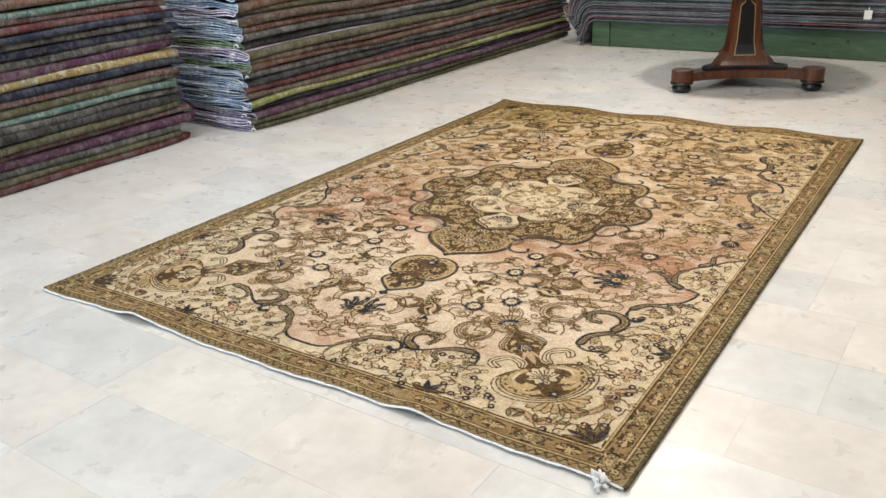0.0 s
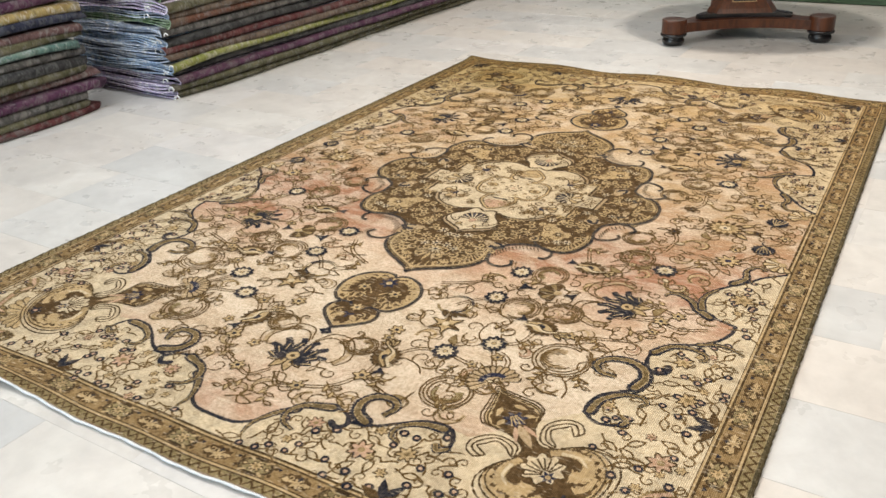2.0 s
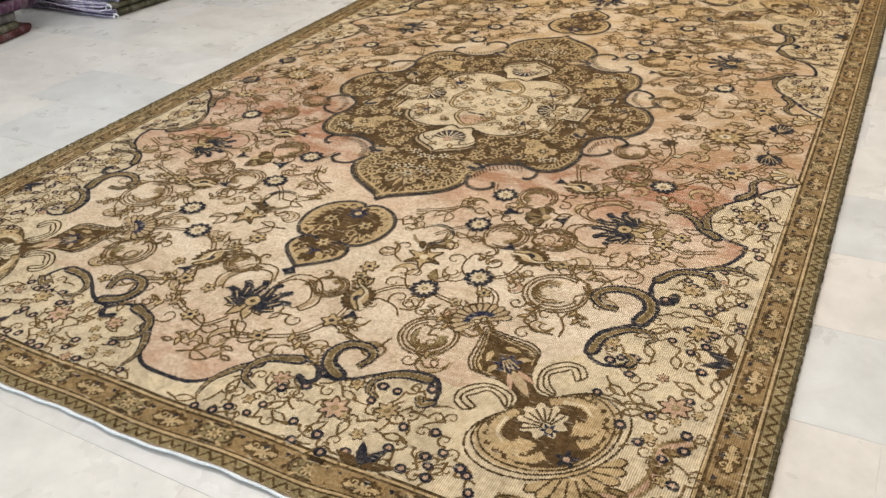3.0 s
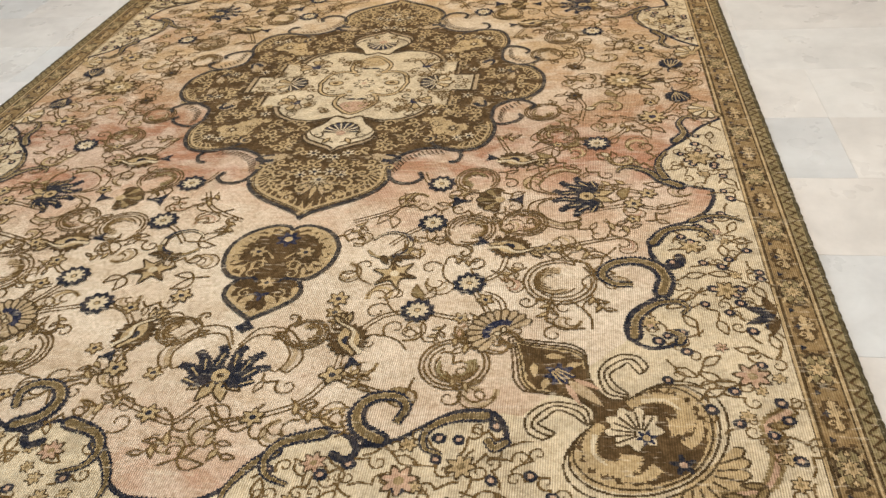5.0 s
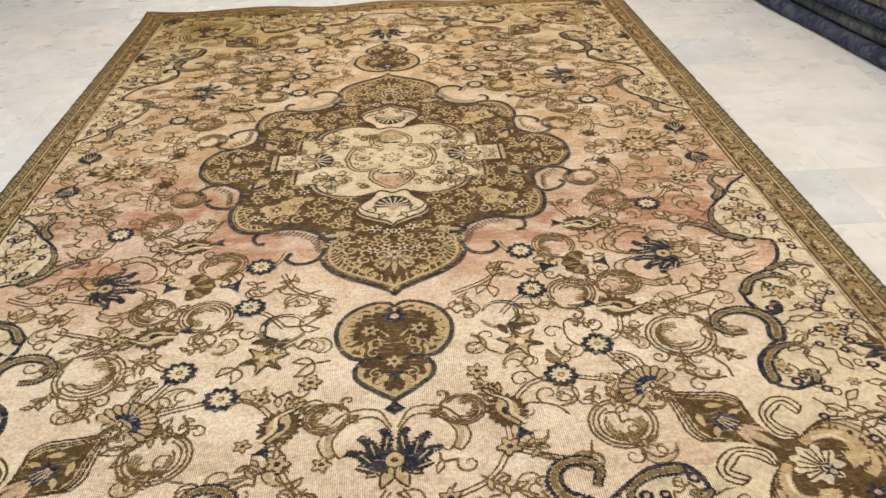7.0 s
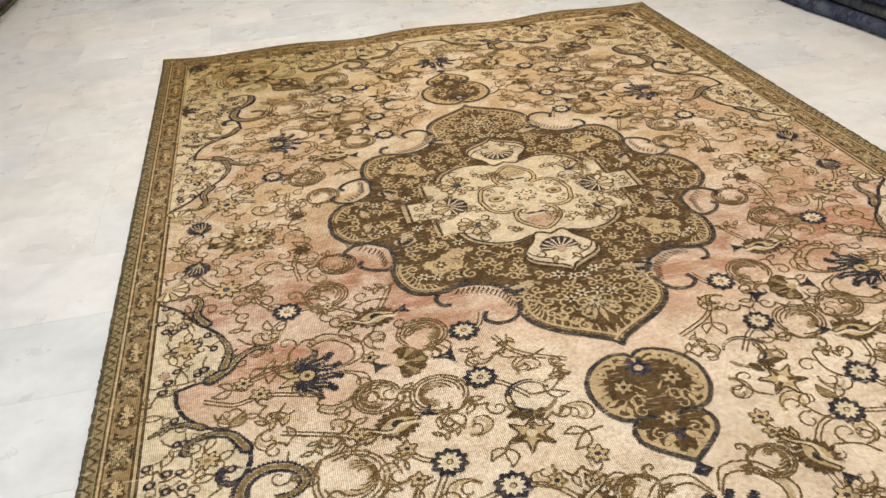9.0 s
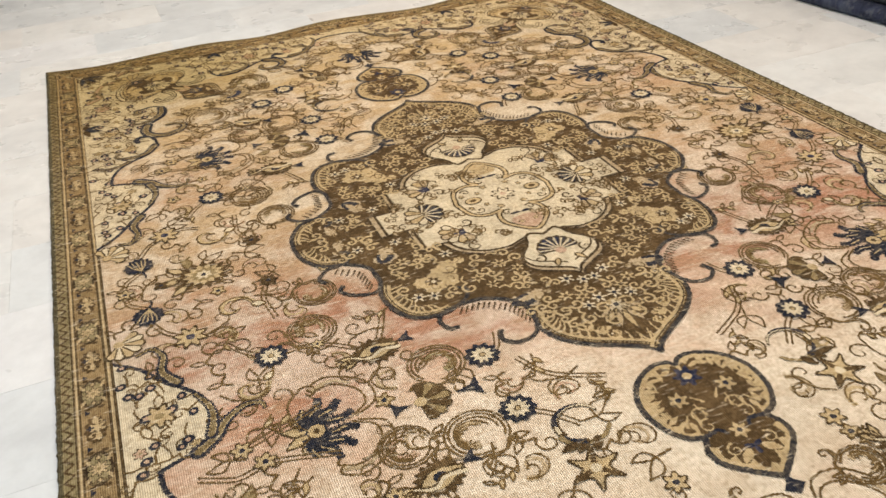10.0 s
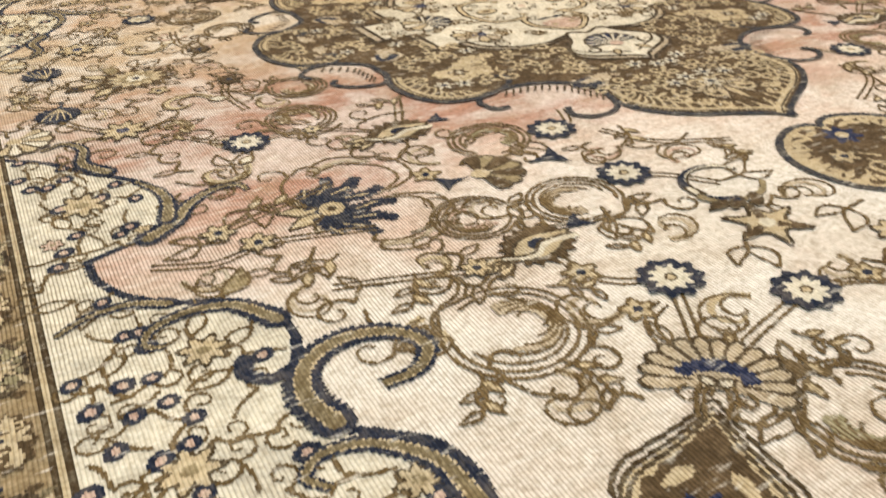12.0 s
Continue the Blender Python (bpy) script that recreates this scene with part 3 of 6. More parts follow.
def weave(name, colour, wear=0.35, under=(0.5, 0.4, 0.27), rough=0.92, abrash=True):
    """Worn knotted wool: warp ribs, broken knots and a dye that varies in the pile. colour is a tuple or None for the carpet's ground."""
    m = mat(name, rough, 0, 0.12)
    tc = node(m, "ShaderNodeTexCoord")
    sep = node(m, "ShaderNodeSeparateXYZ")
    link(m, tc.outputs["Object"], sep.inputs[0])
    v = tc.outputs["Object"]
    x, y = sep.outputs[0], sep.outputs[1]
    fine = noise_tex(m, v, 260, 3, 0.6)
    mid = noise_tex(m, v, 26, 5, 0.62, 0.3)
    big = noise_tex(m, coords(m, (1.0, 1.5, 1)), 2.3, 5, 0.6, 0.4)
    if colour is None:
        along = maths(m, "ADD", maths(m, "DIVIDE", maths(m, "ADD", y, 1.5), 3.0), maths(m, "MULTIPLY", maths(m, "SUBTRACT", big, 0.5), 0.2))
        col = ramp(m, along, (0.0, (0.50, 0.31, 0.21)), (0.07, (0.53, 0.33, 0.225)), (0.13, (0.64, 0.50, 0.365)), (0.25, (0.70, 0.575, 0.43)), (0.315, (0.62, 0.44, 0.31)),
                   (0.355, (0.41, 0.205, 0.125)), (0.41, (0.37, 0.18, 0.105)), (0.47, (0.45, 0.27, 0.155)), (0.6, (0.53, 0.375, 0.21)), (0.74, (0.54, 0.365, 0.19)),
                   (0.86, (0.55, 0.385, 0.195)), (1.0, (0.44, 0.32, 0.14)))
        # the pink dye has kept best beside the points of the corner grounds
        ax, ay = maths(m, "ABSOLUTE", x), maths(m, "ABSOLUTE", y)
        wedge = maths(m, "MULTIPLY", ramp(m, ax, (0.42, (0, 0, 0)), (0.72, (1, 1, 1))), ramp(m, maths(m, "ADD", ay, maths(m, "MULTIPLY", big, 0.2)), (0.36, (0, 0, 0)), (0.5, (1, 1, 1)), (0.62, (1, 1, 1)), (0.74, (0, 0, 0))))
        col = mix(m, maths(m, "MULTIPLY", wedge, 0.4), col, (0.44, 0.22, 0.135))
        blot = noise_tex(m, coords(m, (1.0, 1.3, 1)), 5.5, 6, 0.68, 0.5)
        col = mix(m, maths(m, "MULTIPLY", ramp(m, blot, (0.45, (0, 0, 0)), (0.58, (1, 1, 1))), 0.5), col, (0.77, 0.665, 0.53))
        blot2 = noise_tex(m, coords(m, (1.2, 1.0, 1)), 4.1, 5, 0.62, 0.3)
        col = mix(m, maths(m, "MULTIPLY", ramp(m, blot2, (0.55, (0, 0, 0)), (0.68, (1, 1, 1))), 0.35), col, (0.50, 0.30, 0.20))
        stain = noise_tex(m, coords(m, (1.0, 1.2, 1)), 13, 5, 0.65, 0.4)
        col = mix(m, maths(m, "MULTIPLY", ramp(m, stain, (0.48, (0, 0, 0)), (0.64, (1, 1, 1))), 0.32), col, (0.40, 0.275, 0.15))
        streak = noise_tex(m, coords(m, (0.12, 1.0, 1)), 95, 4, 0.65)
        col = mix(m, maths(m, "MULTIPLY", ramp(m, streak, (0.52, (0, 0, 0)), (0.72, (1, 1, 1))), 0.4), col, (0.72, 0.63, 0.5))
    else:
        lo, hi = tuple(c * 0.72 for c in colour), tuple(min(1, c * 1.22) for c in colour)
        col = ramp(m, mid, (0.3, lo), (0.7, hi))
        if abrash:
            gold = maths(m, "MULTIPLY", ramp(m, maths(m, "DIVIDE", maths(m, "ADD", y, 1.5), 3.0), (0.45, (0, 0, 0)), (1.0, (1, 1, 1))), 0.75)
            col = mix(m, gold, col, mix(m, 1.0, col, (0.94, 0.82, 0.56), "MULTIPLY"))
        worn = maths(m, "ADD", maths(m, "MULTIPLY", noise_tex(m, v, 75, 4, 0.7), 0.55), maths(m, "MULTIPLY", noise_tex(m, coords(m, (1, 0.45, 1)), 330, 2, 0.6), 0.45))
        col = mix(m, maths(m, "MULTIPLY", ramp(m, worn, (0.46, (0, 0, 0)), (0.60, (1, 1, 1))), wear), col, under)
    col = mix(m, maths(m, "MULTIPLY", ramp(m, mid, (0.52, (0, 0, 0)), (0.75, (1, 1, 1))), 0.2), col, (0.3, 0.2, 0.1))
    col = mix(m, 1.0, col, ramp(m, fine, (0.3, (0.80, 0.79, 0.77)), (0.7, (1.0, 1.0, 1.0))), "MULTIPLY")
    bare = noise_tex(m, coords(m, (0.22, 1.0, 1)), 170, 3, 0.6)
    col = mix(m, maths(m, "MULTIPLY", ramp(m, bare, (0.60, (0, 0, 0)), (0.70, (1, 1, 1))), 0.45), col, (0.75, 0.635, 0.475))
    knots = noise_tex(m, v, 150, 2, 0.7)
    col = mix(m, 1.0, col, ramp(m, knots, (0.34, (0.78, 0.75, 0.70)), (0.52, (1.0, 1.0, 1.0)), (0.7, (1.12, 1.12, 1.12))), "MULTIPLY")
    off = node(m, "ShaderNodeVectorMath", operation="SUBTRACT")
    link(m, v, off.inputs[0])
    off.inputs[1].default_value = (-0.72, 1.3, 0.0)
    far_stain = node(m, "ShaderNodeVectorMath", operation="LENGTH")
    link(m, off.outputs[0], far_stain.inputs[0])
    spread = maths(m, "ADD", far_stain.outputs["Value"], maths(m, "MULTIPLY", maths(m, "SUBTRACT", big, 0.5), 0.7))
    col = mix(m, maths(m, "MULTIPLY", ramp(m, spread, (0.12, (1, 1, 1)), (0.62, (0, 0, 0))), 0.75), col, mix(m, 1.0, col, (0.62, 0.60, 0.42), "MULTIPLY"))
    # warp ribs along the length, crossed by finer wefts
    jig = maths(m, "MULTIPLY", noise_tex(m, coords(m, (1, 8, 1)), 9, 2), 0.0012)
    rib = maths(m, "SINE", maths(m, "MULTIPLY", maths(m, "ADD", x, jig), 2 * math.pi / 0.0036))
    weft = maths(m, "SINE", maths(m, "MULTIPLY", y, 2 * math.pi / 0.0027))
    rib01 = maths(m, "ADD", maths(m, "MULTIPLY", rib, 0.5), 0.5)
    strength = ramp(m, noise_tex(m, v, 4.5, 3), (0.35, (0.35, 0.35, 0.35)), (0.65, (1, 1, 1)))
    # the shade in the grooves between ribs is painted into the colour
    shade = ramp(m, rib01, (0.0, (0.42, 0.38, 0.32)), (0.42, (0.95, 0.94, 0.92)), (1.0, (1.06, 1.06, 1.06)))
    col = mix(m, strength, col, mix(m, 1.0, col, shade, "MULTIPLY"))
    base(m, col)
    h = maths(m, "ADD", maths(m, "MULTIPLY", rib01, 1.0), maths(m, "ADD", maths(m, "MULTIPLY", weft, 0.12), maths(m, "MULTIPLY", fine, 0.8)))
    bump(m, h, 0.55, 0.0009)
    return m


GROUND = weave("carpet_ground", None)
CREAM = weave("carpet_cream", (0.66, 0.55, 0.385), 0.28, (0.5, 0.37, 0.2))
BROWN = weave("carpet_brown", (0.082, 0.048, 0.018), 0.16, (0.34, 0.22, 0.11))
TAN = weave("carpet_tan", (0.245, 0.174, 0.08), 0.4, (0.45, 0.33, 0.18))
LINE = weave("carpet_line", (0.066, 0.038, 0.013), 0.17, (0.42, 0.34, 0.21))
NAVY = weave("carpet_navy", (0.014, 0.017, 0.030), 0.22, (0.24, 0.19, 0.13), abrash=False)
BLUE = weave("carpet_blue", (0.012, 0.016, 0.042), 0.3, (0.2, 0.18, 0.2), abrash=False)
SAND = weave("carpet_sand", (0.48, 0.35, 0.185), 0.3, (0.56, 0.44, 0.28))
ROSE = weave("carpet_rose", (0.50, 0.32, 0.22), 0.4, (0.56, 0.44, 0.28))
BAND = weave("carpet_band", (0.27, 0.178, 0.08), 0.3, (0.46, 0.34, 0.19))
OLIVE = weave("carpet_olive", (0.15, 0.103, 0.043), 0.35, (0.42, 0.32, 0.18))
MOSS = weave("carpet_moss", (0.26, 0.205, 0.10), 0.4, (0.42, 0.33, 0.19))
STEM = weave("carpet_stem", (0.135, 0.08, 0.026), 0.18, (0.44, 0.33, 0.2))
UMBER = weave("carpet_umber", (0.045, 0.028, 0.013), 0.3, (0.3, 0.2, 0.1))
DUSK = weave("carpet_dusk", (0.026, 0.025, 0.029), 0.4, (0.26, 0.2, 0.13), abrash=False)
FADED = weave("carpet_faded", (0.44, 0.325, 0.19), 0.6, (0.54, 0.42, 0.28))
EDGE = weave("carpet_edge", (0.075, 0.06, 0.03), 0.25, (0.3, 0.25, 0.15), abrash=False)
INKS = [GROUND, CREAM, BROWN, TAN, LINE, NAVY, BLUE, SAND, ROSE, OLIVE, MOSS, FADED, STEM, DUSK, UMBER, BAND]
INK = {m.name: k for k, m in enumerate(INKS)}
pen_rng = random.Random(21)

rug = tagged(new("carpet"), "worn antique beige and brown oriental carpet with a floral medallion", "carpet")
rug.location = (0, 0, 0)
QUADS = [(sx, sy) for sy in (-1, 1) for sx in (-1, 1)]


KNOT = 0.0021


class Pen:
    """Draws ornament in carpet coordinates and ties it knot by knot on a square grid, so that every edge steps as in the weave."""

    strokes = 0

    def __init__(self, name, quad=(1, 1)):
        self.name, self.q = name, quad
        self.v, self.f, self.s, self.knots = [], [], [], []
        Pen.strokes += 1
        self.at()

    def at(self, c=(0, 0), angle=0.0, size=1.0, flip=1):
        a = radians(angle)
        self.m = (c, math.cos(a) * size, math.sin(a) * size, flip)
        return self

    def flat(self, pts):
        """Points of the motif as an array in carpet coordinates."""
        c, ca, sa, fl = self.m
        P = np.asarray(pts, float).reshape(-1, 2)
        x, y = P[:, 0] * fl, P[:, 1]
        return np.stack([(c[0] + x * ca - y * sa) * self.q[0], (c[1] + x * sa + y * ca) * self.q[1]], 1)

    def put(self, p, layer):
        u, v = self.flat(p)[0]
        self.v.append(lay(u, v, 0.0004 * layer + 0.0000125 * (Pen.strokes % 31)))
        return len(self.v) - 1

    def tie(self, ij, ink, layer):
        self.knots.append(np.column_stack([ij, np.full(len(ij), layer * 10 + len(self.knots) * 1e-4), np.full(len(ij), INK[ink.name])]))

    def fill(self, pts, ink, layer):
        P = self.flat(pts)
        nxt = np.roll(P, -1, 0)
        lo, hi = np.floor(P.min(0) / KNOT).astype(int), np.floor(P.max(0) / KNOT).astype(int)
        gi, gj = np.meshgrid(np.arange(lo[0], hi[0] + 1), np.arange(lo[1], hi[1] + 1), indexing="ij")
        x, y = (gi.ravel() + 0.5) * KNOT, (gj.ravel() + 0.5) * KNOT
        inside = np.zeros(len(x), bool)
        for (x0, y0), (x1, y1) in zip(P, nxt):
            if y0 != y1:
                inside ^= ((y0 > y) != (y1 > y)) & (x < x0 + (y - y0) * (x1 - x0) / (y1 - y0))
        if not inside.any():
            inside[len(x) // 2] = True
        self.tie(np.column_stack([gi.ravel(), gj.ravel()])[inside], ink, layer)

    def line(self, pts, width, ink, layer, ends=(1, 1), step=0.0042, closed=False, rough=0.3):
        size = math.hypot(self.m[1], self.m[2])
        width *= 1.28 if ink is STEM else 1.3 if ink is LINE else 1.1 if ink is NAVY else 1.0
        P = np.array(smooth_line(pts, step / size, closed))
        if closed:
            P = np.concatenate([P, P[:1]])
        P = self.flat(P)
        seg = np.linalg.norm(np.diff(P, axis=0), axis=1)
        run = np.concatenate([[0], np.cumsum(seg)])
        n = max(3, int(run[-1] / 0.0011) + 1)
        at = np.linspace(0, run[-1], n)
        P = np.column_stack([np.interp(at, run, P[:, 0]), np.interp(at, run, P[:, 1])])
        d = np.gradient(P, axis=0)
        d /= np.linalg.norm(d, axis=1)[:, None] + 1e-9
        t = np.linspace(0, 1, n)
        taper = ends[0] + (ends[1] - ends[0]) * t if ends[0] != ends[1] or ends[0] == 1 else ends[0] + (1 - ends[0]) * np.sin(np.pi * t)
        w = np.maximum(0.0, width / 2 * taper - KNOT * 0.45) * (1 + 0.5 * rough * np.sin(at * 900 + 7 * pen_rng.random()))
        across = np.linspace(-1, 1, max(3, int(width / 0.0011) + 1))
        Q = P[:, None, :] + np.stack([-d[:, 1], d[:, 0]], 1)[:, None, :] * (w[:, None] * across[None, :])[:, :, None]
        self.tie(np.unique(np.floor(Q.reshape(-1, 2) / KNOT).astype(int), axis=0), ink, layer)

    def bloom(self, c, r, n, ink, layer, cut=0.2, turn=0.0, squash=1.0):
        k = n * 6
        self.fill([(c[0] + r * (1 - cut + cut * math.cos(n * a)) * math.cos(a + turn), c[1] + squash * r * (1 - cut + cut * math.cos(n * a)) * math.sin(a + turn))
                   for a in (2 * math.pi * q / k for q in range(k))], ink, layer)

    def disc(self, c, r, ink, layer, n=12, squash=1.0):
        self.fill([(c[0] + r * math.cos(a), c[1] + r * squash * math.sin(a)) for a in (2 * math.pi * q / n for q in range(n))], ink, layer)

    def leaf(self, c, angle, length, width, ink, layer, rim=None, rim_w=0.0026, bend=0.0):
        a = radians(angle)
        def pt(t, s):
            x, y = length * t, s * width / 2 * math.sin(math.pi * t ** 0.8) + bend * length * math.sin(math.pi * t)
            return (c[0] + x * math.cos(a) - y * math.sin(a), c[1] + x * math.sin(a) + y * math.cos(a))
        up, dn = [pt(t / 8, 1) for t in range(9)], [pt(t / 8, -1) for t in range(7, 0, -1)]
        if ink:
            self.fill(up + dn, ink, layer)
        if rim:
            self.line(up + dn, rim_w, rim, layer + 1, closed=True)

    def fan(self, c, angle, r, n, spread, inks, layer, inner=0.12):
        """Scalloped fan petals side by side, each with its own outline."""
        for k in range(n):
            a0, a1 = radians(angle - spread / 2 + spread * k / n), radians(angle - spread / 2 + spread * (k + 1) / n)
            mid, rr = (a0 + a1) / 2, r * (0.86 + 0.14 * math.sin(math.pi * (k + 0.5) / n))
            tip = abs(a1 - a0) * rr * 0.3
            pts = [(c[0] + q * r * math.cos(a), c[1] + q * r * math.sin(a)) for q, a in ((inner, a0),)]
            pts += [(c[0] + d * math.cos(a), c[1] + d * math.sin(a)) for d, a in ((rr - tip, a0), (rr - tip * 0.25, a0 * 0.72 + a1 * 0.28), (rr, mid), (rr - tip * 0.25, a0 * 0.28 + a1 * 0.72), (rr - tip, a1))]
            pts += [(c[0] + inner * r * math.cos(a1), c[1] + inner * r * math.sin(a1))]
            self.fill(pts, inks[k % len(inks)], layer + 0.3 * (k % 2))
            self.line(pts[:-1], 0.0026, LINE, layer + 1)

    def curl(self, c, angle, r, turns, width, ink, layer, hand=1, fade=0.45):
        """A spiral tendril that starts at c and winds inwards."""
        a0 = radians(angle)
        n = max(8, int(14 * turns))
        pts = []
        ox, oy = c[0] + r * math.cos(a0), c[1] + r * math.sin(a0)
        for k in range(n + 1):
            t = k / n
            rr, a = r * (1 - 0.78 * t), a0 + math.pi + hand * 2 * math.pi * turns * t
            pts.append((ox + rr * math.cos(a), oy + rr * math.sin(a)))
        self.line(pts, width, ink, layer, (1, fade))

    def scroll(self, pts, width, layer=4, ends=(0.45, 1.0), core=True):
        """A leaf-like scroll: dark blue outline round a brown core with a pale inner line."""
        self.line(pts, width, NAVY, layer, ends)
        end = pts[-1] if ends[1] > ends[0] else pts[0]
        self.disc(end, width * 0.55 * max(ends), NAVY, layer)
        if core and width > 0.012:
            self.line(pts, width * 0.62, SAND, layer + 1, (ends[0] * 0.8, ends[1]))
            self.line(pts, width * 0.52, OLIVE, layer + 2, (ends[0] * 0.7, ends[1]))
            self.disc(end, width * 0.27 * max(ends), OLIVE, layer + 2)

    def done(self, label=""):
        if self.knots:
            K = np.concatenate(self.knots)
            low = K[:, 2].min() // 10
            key = (K[:, 0] + 2000) * 4000 + K[:, 1] + 2000
            order = np.lexsort((K[:, 2], key))
            K, key = K[order], key[order]
            K = K[np.append(key[1:] != key[:-1], True)]
            ij = K[:, :2].astype(int)
            corner_ij = np.concatenate([ij + off for off in ((0, 0), (1, 0), (1, 1), (0, 1))])
            grid, back = np.unique((corner_ij[:, 0] + 2000) * 4000 + corner_ij[:, 1] + 2000, return_inverse=True)
            h, b = 0.0004 * low + 0.0000125 * (Pen.strokes % 31), len(self.v)
            self.v += [lay((g // 4000 - 2000) * KNOT + pen_rng.uniform(-0.0003, 0.0003), (g % 4000 - 2000) * KNOT + pen_rng.uniform(-0.0003, 0.0003), h) for g in grid.tolist()]
            self.f += (back.reshape(4, -1).T + b).tolist()
            self.s += K[:, 3].astype(int).tolist()
        me = mesh(self.name, self.v, self.f, INKS, self.s)
        ob = new(self.name, me)
        ob.parent = rug
        return tagged(ob, label)


# the woven body with its thickness
NU, NV = 80, 120
verts = [lay(-HW + 2 * HW * i / NU, -HL + 2 * HL * j / NV) for j in range(NV + 1) for i in range(NU + 1)]
faces = [(j * (NU + 1) + i, j * (NU + 1) + i + 1, (j + 1) * (NU + 1) + i + 1, (j + 1) * (NU + 1) + i) for j in range(NV) for i in range(NU)]
rim = [i for i in range(NU + 1)] + [j * (NU + 1) + NU for j in range(1, NV + 1)] + [NV * (NU + 1) + i for i in range(NU - 1, -1, -1)] + [j * (NU + 1) for j in range(NV - 1, 0, -1)]
base_i = len(verts)
verts += [(verts[k][0], verts[k][1], max(0.0005, verts[k][2] - 0.0085)) for k in rim]
faces += [(rim[k], base_i + k, base_i + (k + 1) % len(rim), rim[(k + 1) % len(rim)]) for k in range(len(rim))]
ob = new("field", mesh("field", verts, faces, [GROUND], None, False))
ob.parent = rug
tagged(ob, "faded beige and pink ground")

# --- corner grounds with their scrolled outline ---
SIDE = [(0.91, 0.215), (0.86, 0.258), (0.821, 0.315), (0.793, 0.344), (0.763, 0.387), (0.754, 0.443), (0.766, 0.489), (0.804, 0.512), (0.854, 0.529)]
SIDE2 = [(0.854, 0.529), (0.851, 0.567), (0.833, 0.608), (0.799, 0.643), (0.756, 0.666), (0.725, 0.703), (0.716, 0.749), (0.732, 0.80), (0.739, 0.841), (0.728, 0.875)]
SIDE3 = [(0.728, 0.875), (0.699, 0.898), (0.674, 0.923), (0.663, 0.957), (0.668, 0.989), (0.697, 1.012), (0.736, 1.003), (0.748, 0.987), (0.733, 0.975)]
END = [(0.0, 1.352), (0.055, 1.348), (0.095, 1.318), (0.126, 1.262), (0.169, 1.227), (0.214, 1.215), (0.248, 1.226), (0.262, 1.242)]
END2 = [(0.262, 1.242), (0.318, 1.226), (0.356, 1.197), (0.401, 1.167), (0.452, 1.163), (0.476, 1.19), (0.480, 1.226), (0.462, 1.232), (0.455, 1.215)]


def corner(q):
    p = Pen("corner_ground", q)
    p.fill(smooth_line(SIDE, 0.02)[:-1] + smooth_line(SIDE2, 0.02)[:-1] + smooth_line(SIDE3[:5], 0.02) + [(0.6, 1.06), (0.5, 1.17)]
           + smooth_line(END2[:5][::-1], 0.02)[:-1] + smooth_line(END[::-1], 0.02) + [(0.0, 1.41), (0.2, 1.41), (0.4, 1.41), (0.6, 1.41), (0.8, 1.41), (0.91, 1.41), (0.91, 1.1), (0.91, 0.8)], CREAM, 1)
    p.line(SIDE, 0.0075, NAVY, 3)
    p.line(SIDE2, 0.008, NAVY, 3)
    p.line(SIDE3, 0.008, NAVY, 3)
    p.line(END, 0.0075, NAVY, 3)
    p.line(END2, 0.008, NAVY, 3)
    return p.done("cream corner ground with a dark blue outline")


def corner_scrolls(q):
    for pts, w, ends in (
            ([(0.80, 0.325), (0.822, 0.285), (0.815, 0.24), (0.833, 0.208), (0.862, 0.216)], 0.024, (1.0, 0.3)),
            ([(0.79, 0.515), (0.757, 0.492), (0.735, 0.462), (0.70, 0.440), (0.672, 0.446), (0.668, 0.462)], 0.027, (1.0, 0.25)),
            ([(0.775, 0.372), (0.757, 0.41), (0.754, 0.445), (0.764, 0.485)], 0.022, (0.4, 0.9)),
            ([(0.80, 0.645), (0.832, 0.628), (0.868, 0.629), (0.897, 0.645)], 0.023, (0.7, 0.3)),
            ([(0.722, 0.72), (0.748, 0.680), (0.785, 0.668), (0.822, 0.678), (0.832, 0.70), (0.818, 0.708)], 0.024, (1.0, 0.3)),
            ([(0.718, 0.755), (0.728, 0.785), (0.75, 0.796), (0.769, 0.782), (0.765, 0.762)], 0.011, (0.7, 1.3)),
            ([(0.728, 0.868), (0.737, 0.83), (0.722, 0.793), (0.682, 0.777), (0.643, 0.79), (0.626, 0.82), (0.645, 0.845), (0.678, 0.848)], 0.031, (1.0, 0.4)),
            ([(0.674, 0.985), (0.680, 0.94), (0.712, 0.903), (0.748, 0.893), (0.767, 0.908), (0.756, 0.925)], 0.025, (1.0, 0.3)),
            ([(0.745, 0.998), (0.75, 0.982), (0.735, 0.972)], 0.016, (1.0, 0.8)),
            ([(0.092, 1.368), (0.09, 1.33), (0.112, 1.287), (0.143, 1.258)], 0.022, (0.3, 0.9)),
            ([(0.175, 1.316), (0.14, 1.300), (0.131, 1.268), (0.152, 1.238), (0.205, 1.219)], 0.025, (0.3, 1.0)),
            ([(0.248, 1.226), (0.263, 1.250), (0.247, 1.268), (0.229, 1.258)], 0.011, (0.7, 1.2)),
            ([(0.292, 1.228), (0.258, 1.208), (0.247, 1.172), (0.266, 1.143), (0.303, 1.139), (0.322, 1.160), (0.312, 1.192)], 0.03, (1.0, 0.45)),
            ([(0.388, 1.250), (0.362, 1.238), (0.362, 1.204), (0.400, 1.178), (0.448, 1.172)], 0.024, (0.3, 1.0)),
            ([(0.480, 1.222), (0.464, 1.234), (0.453, 1.218)], 0.016, (1.0, 0.8))):
        p = Pen("scroll_leaf", q)
        p.scroll(pts, w, 4, ends)
        p.done("olive scroll leaf outlined in dark blue")


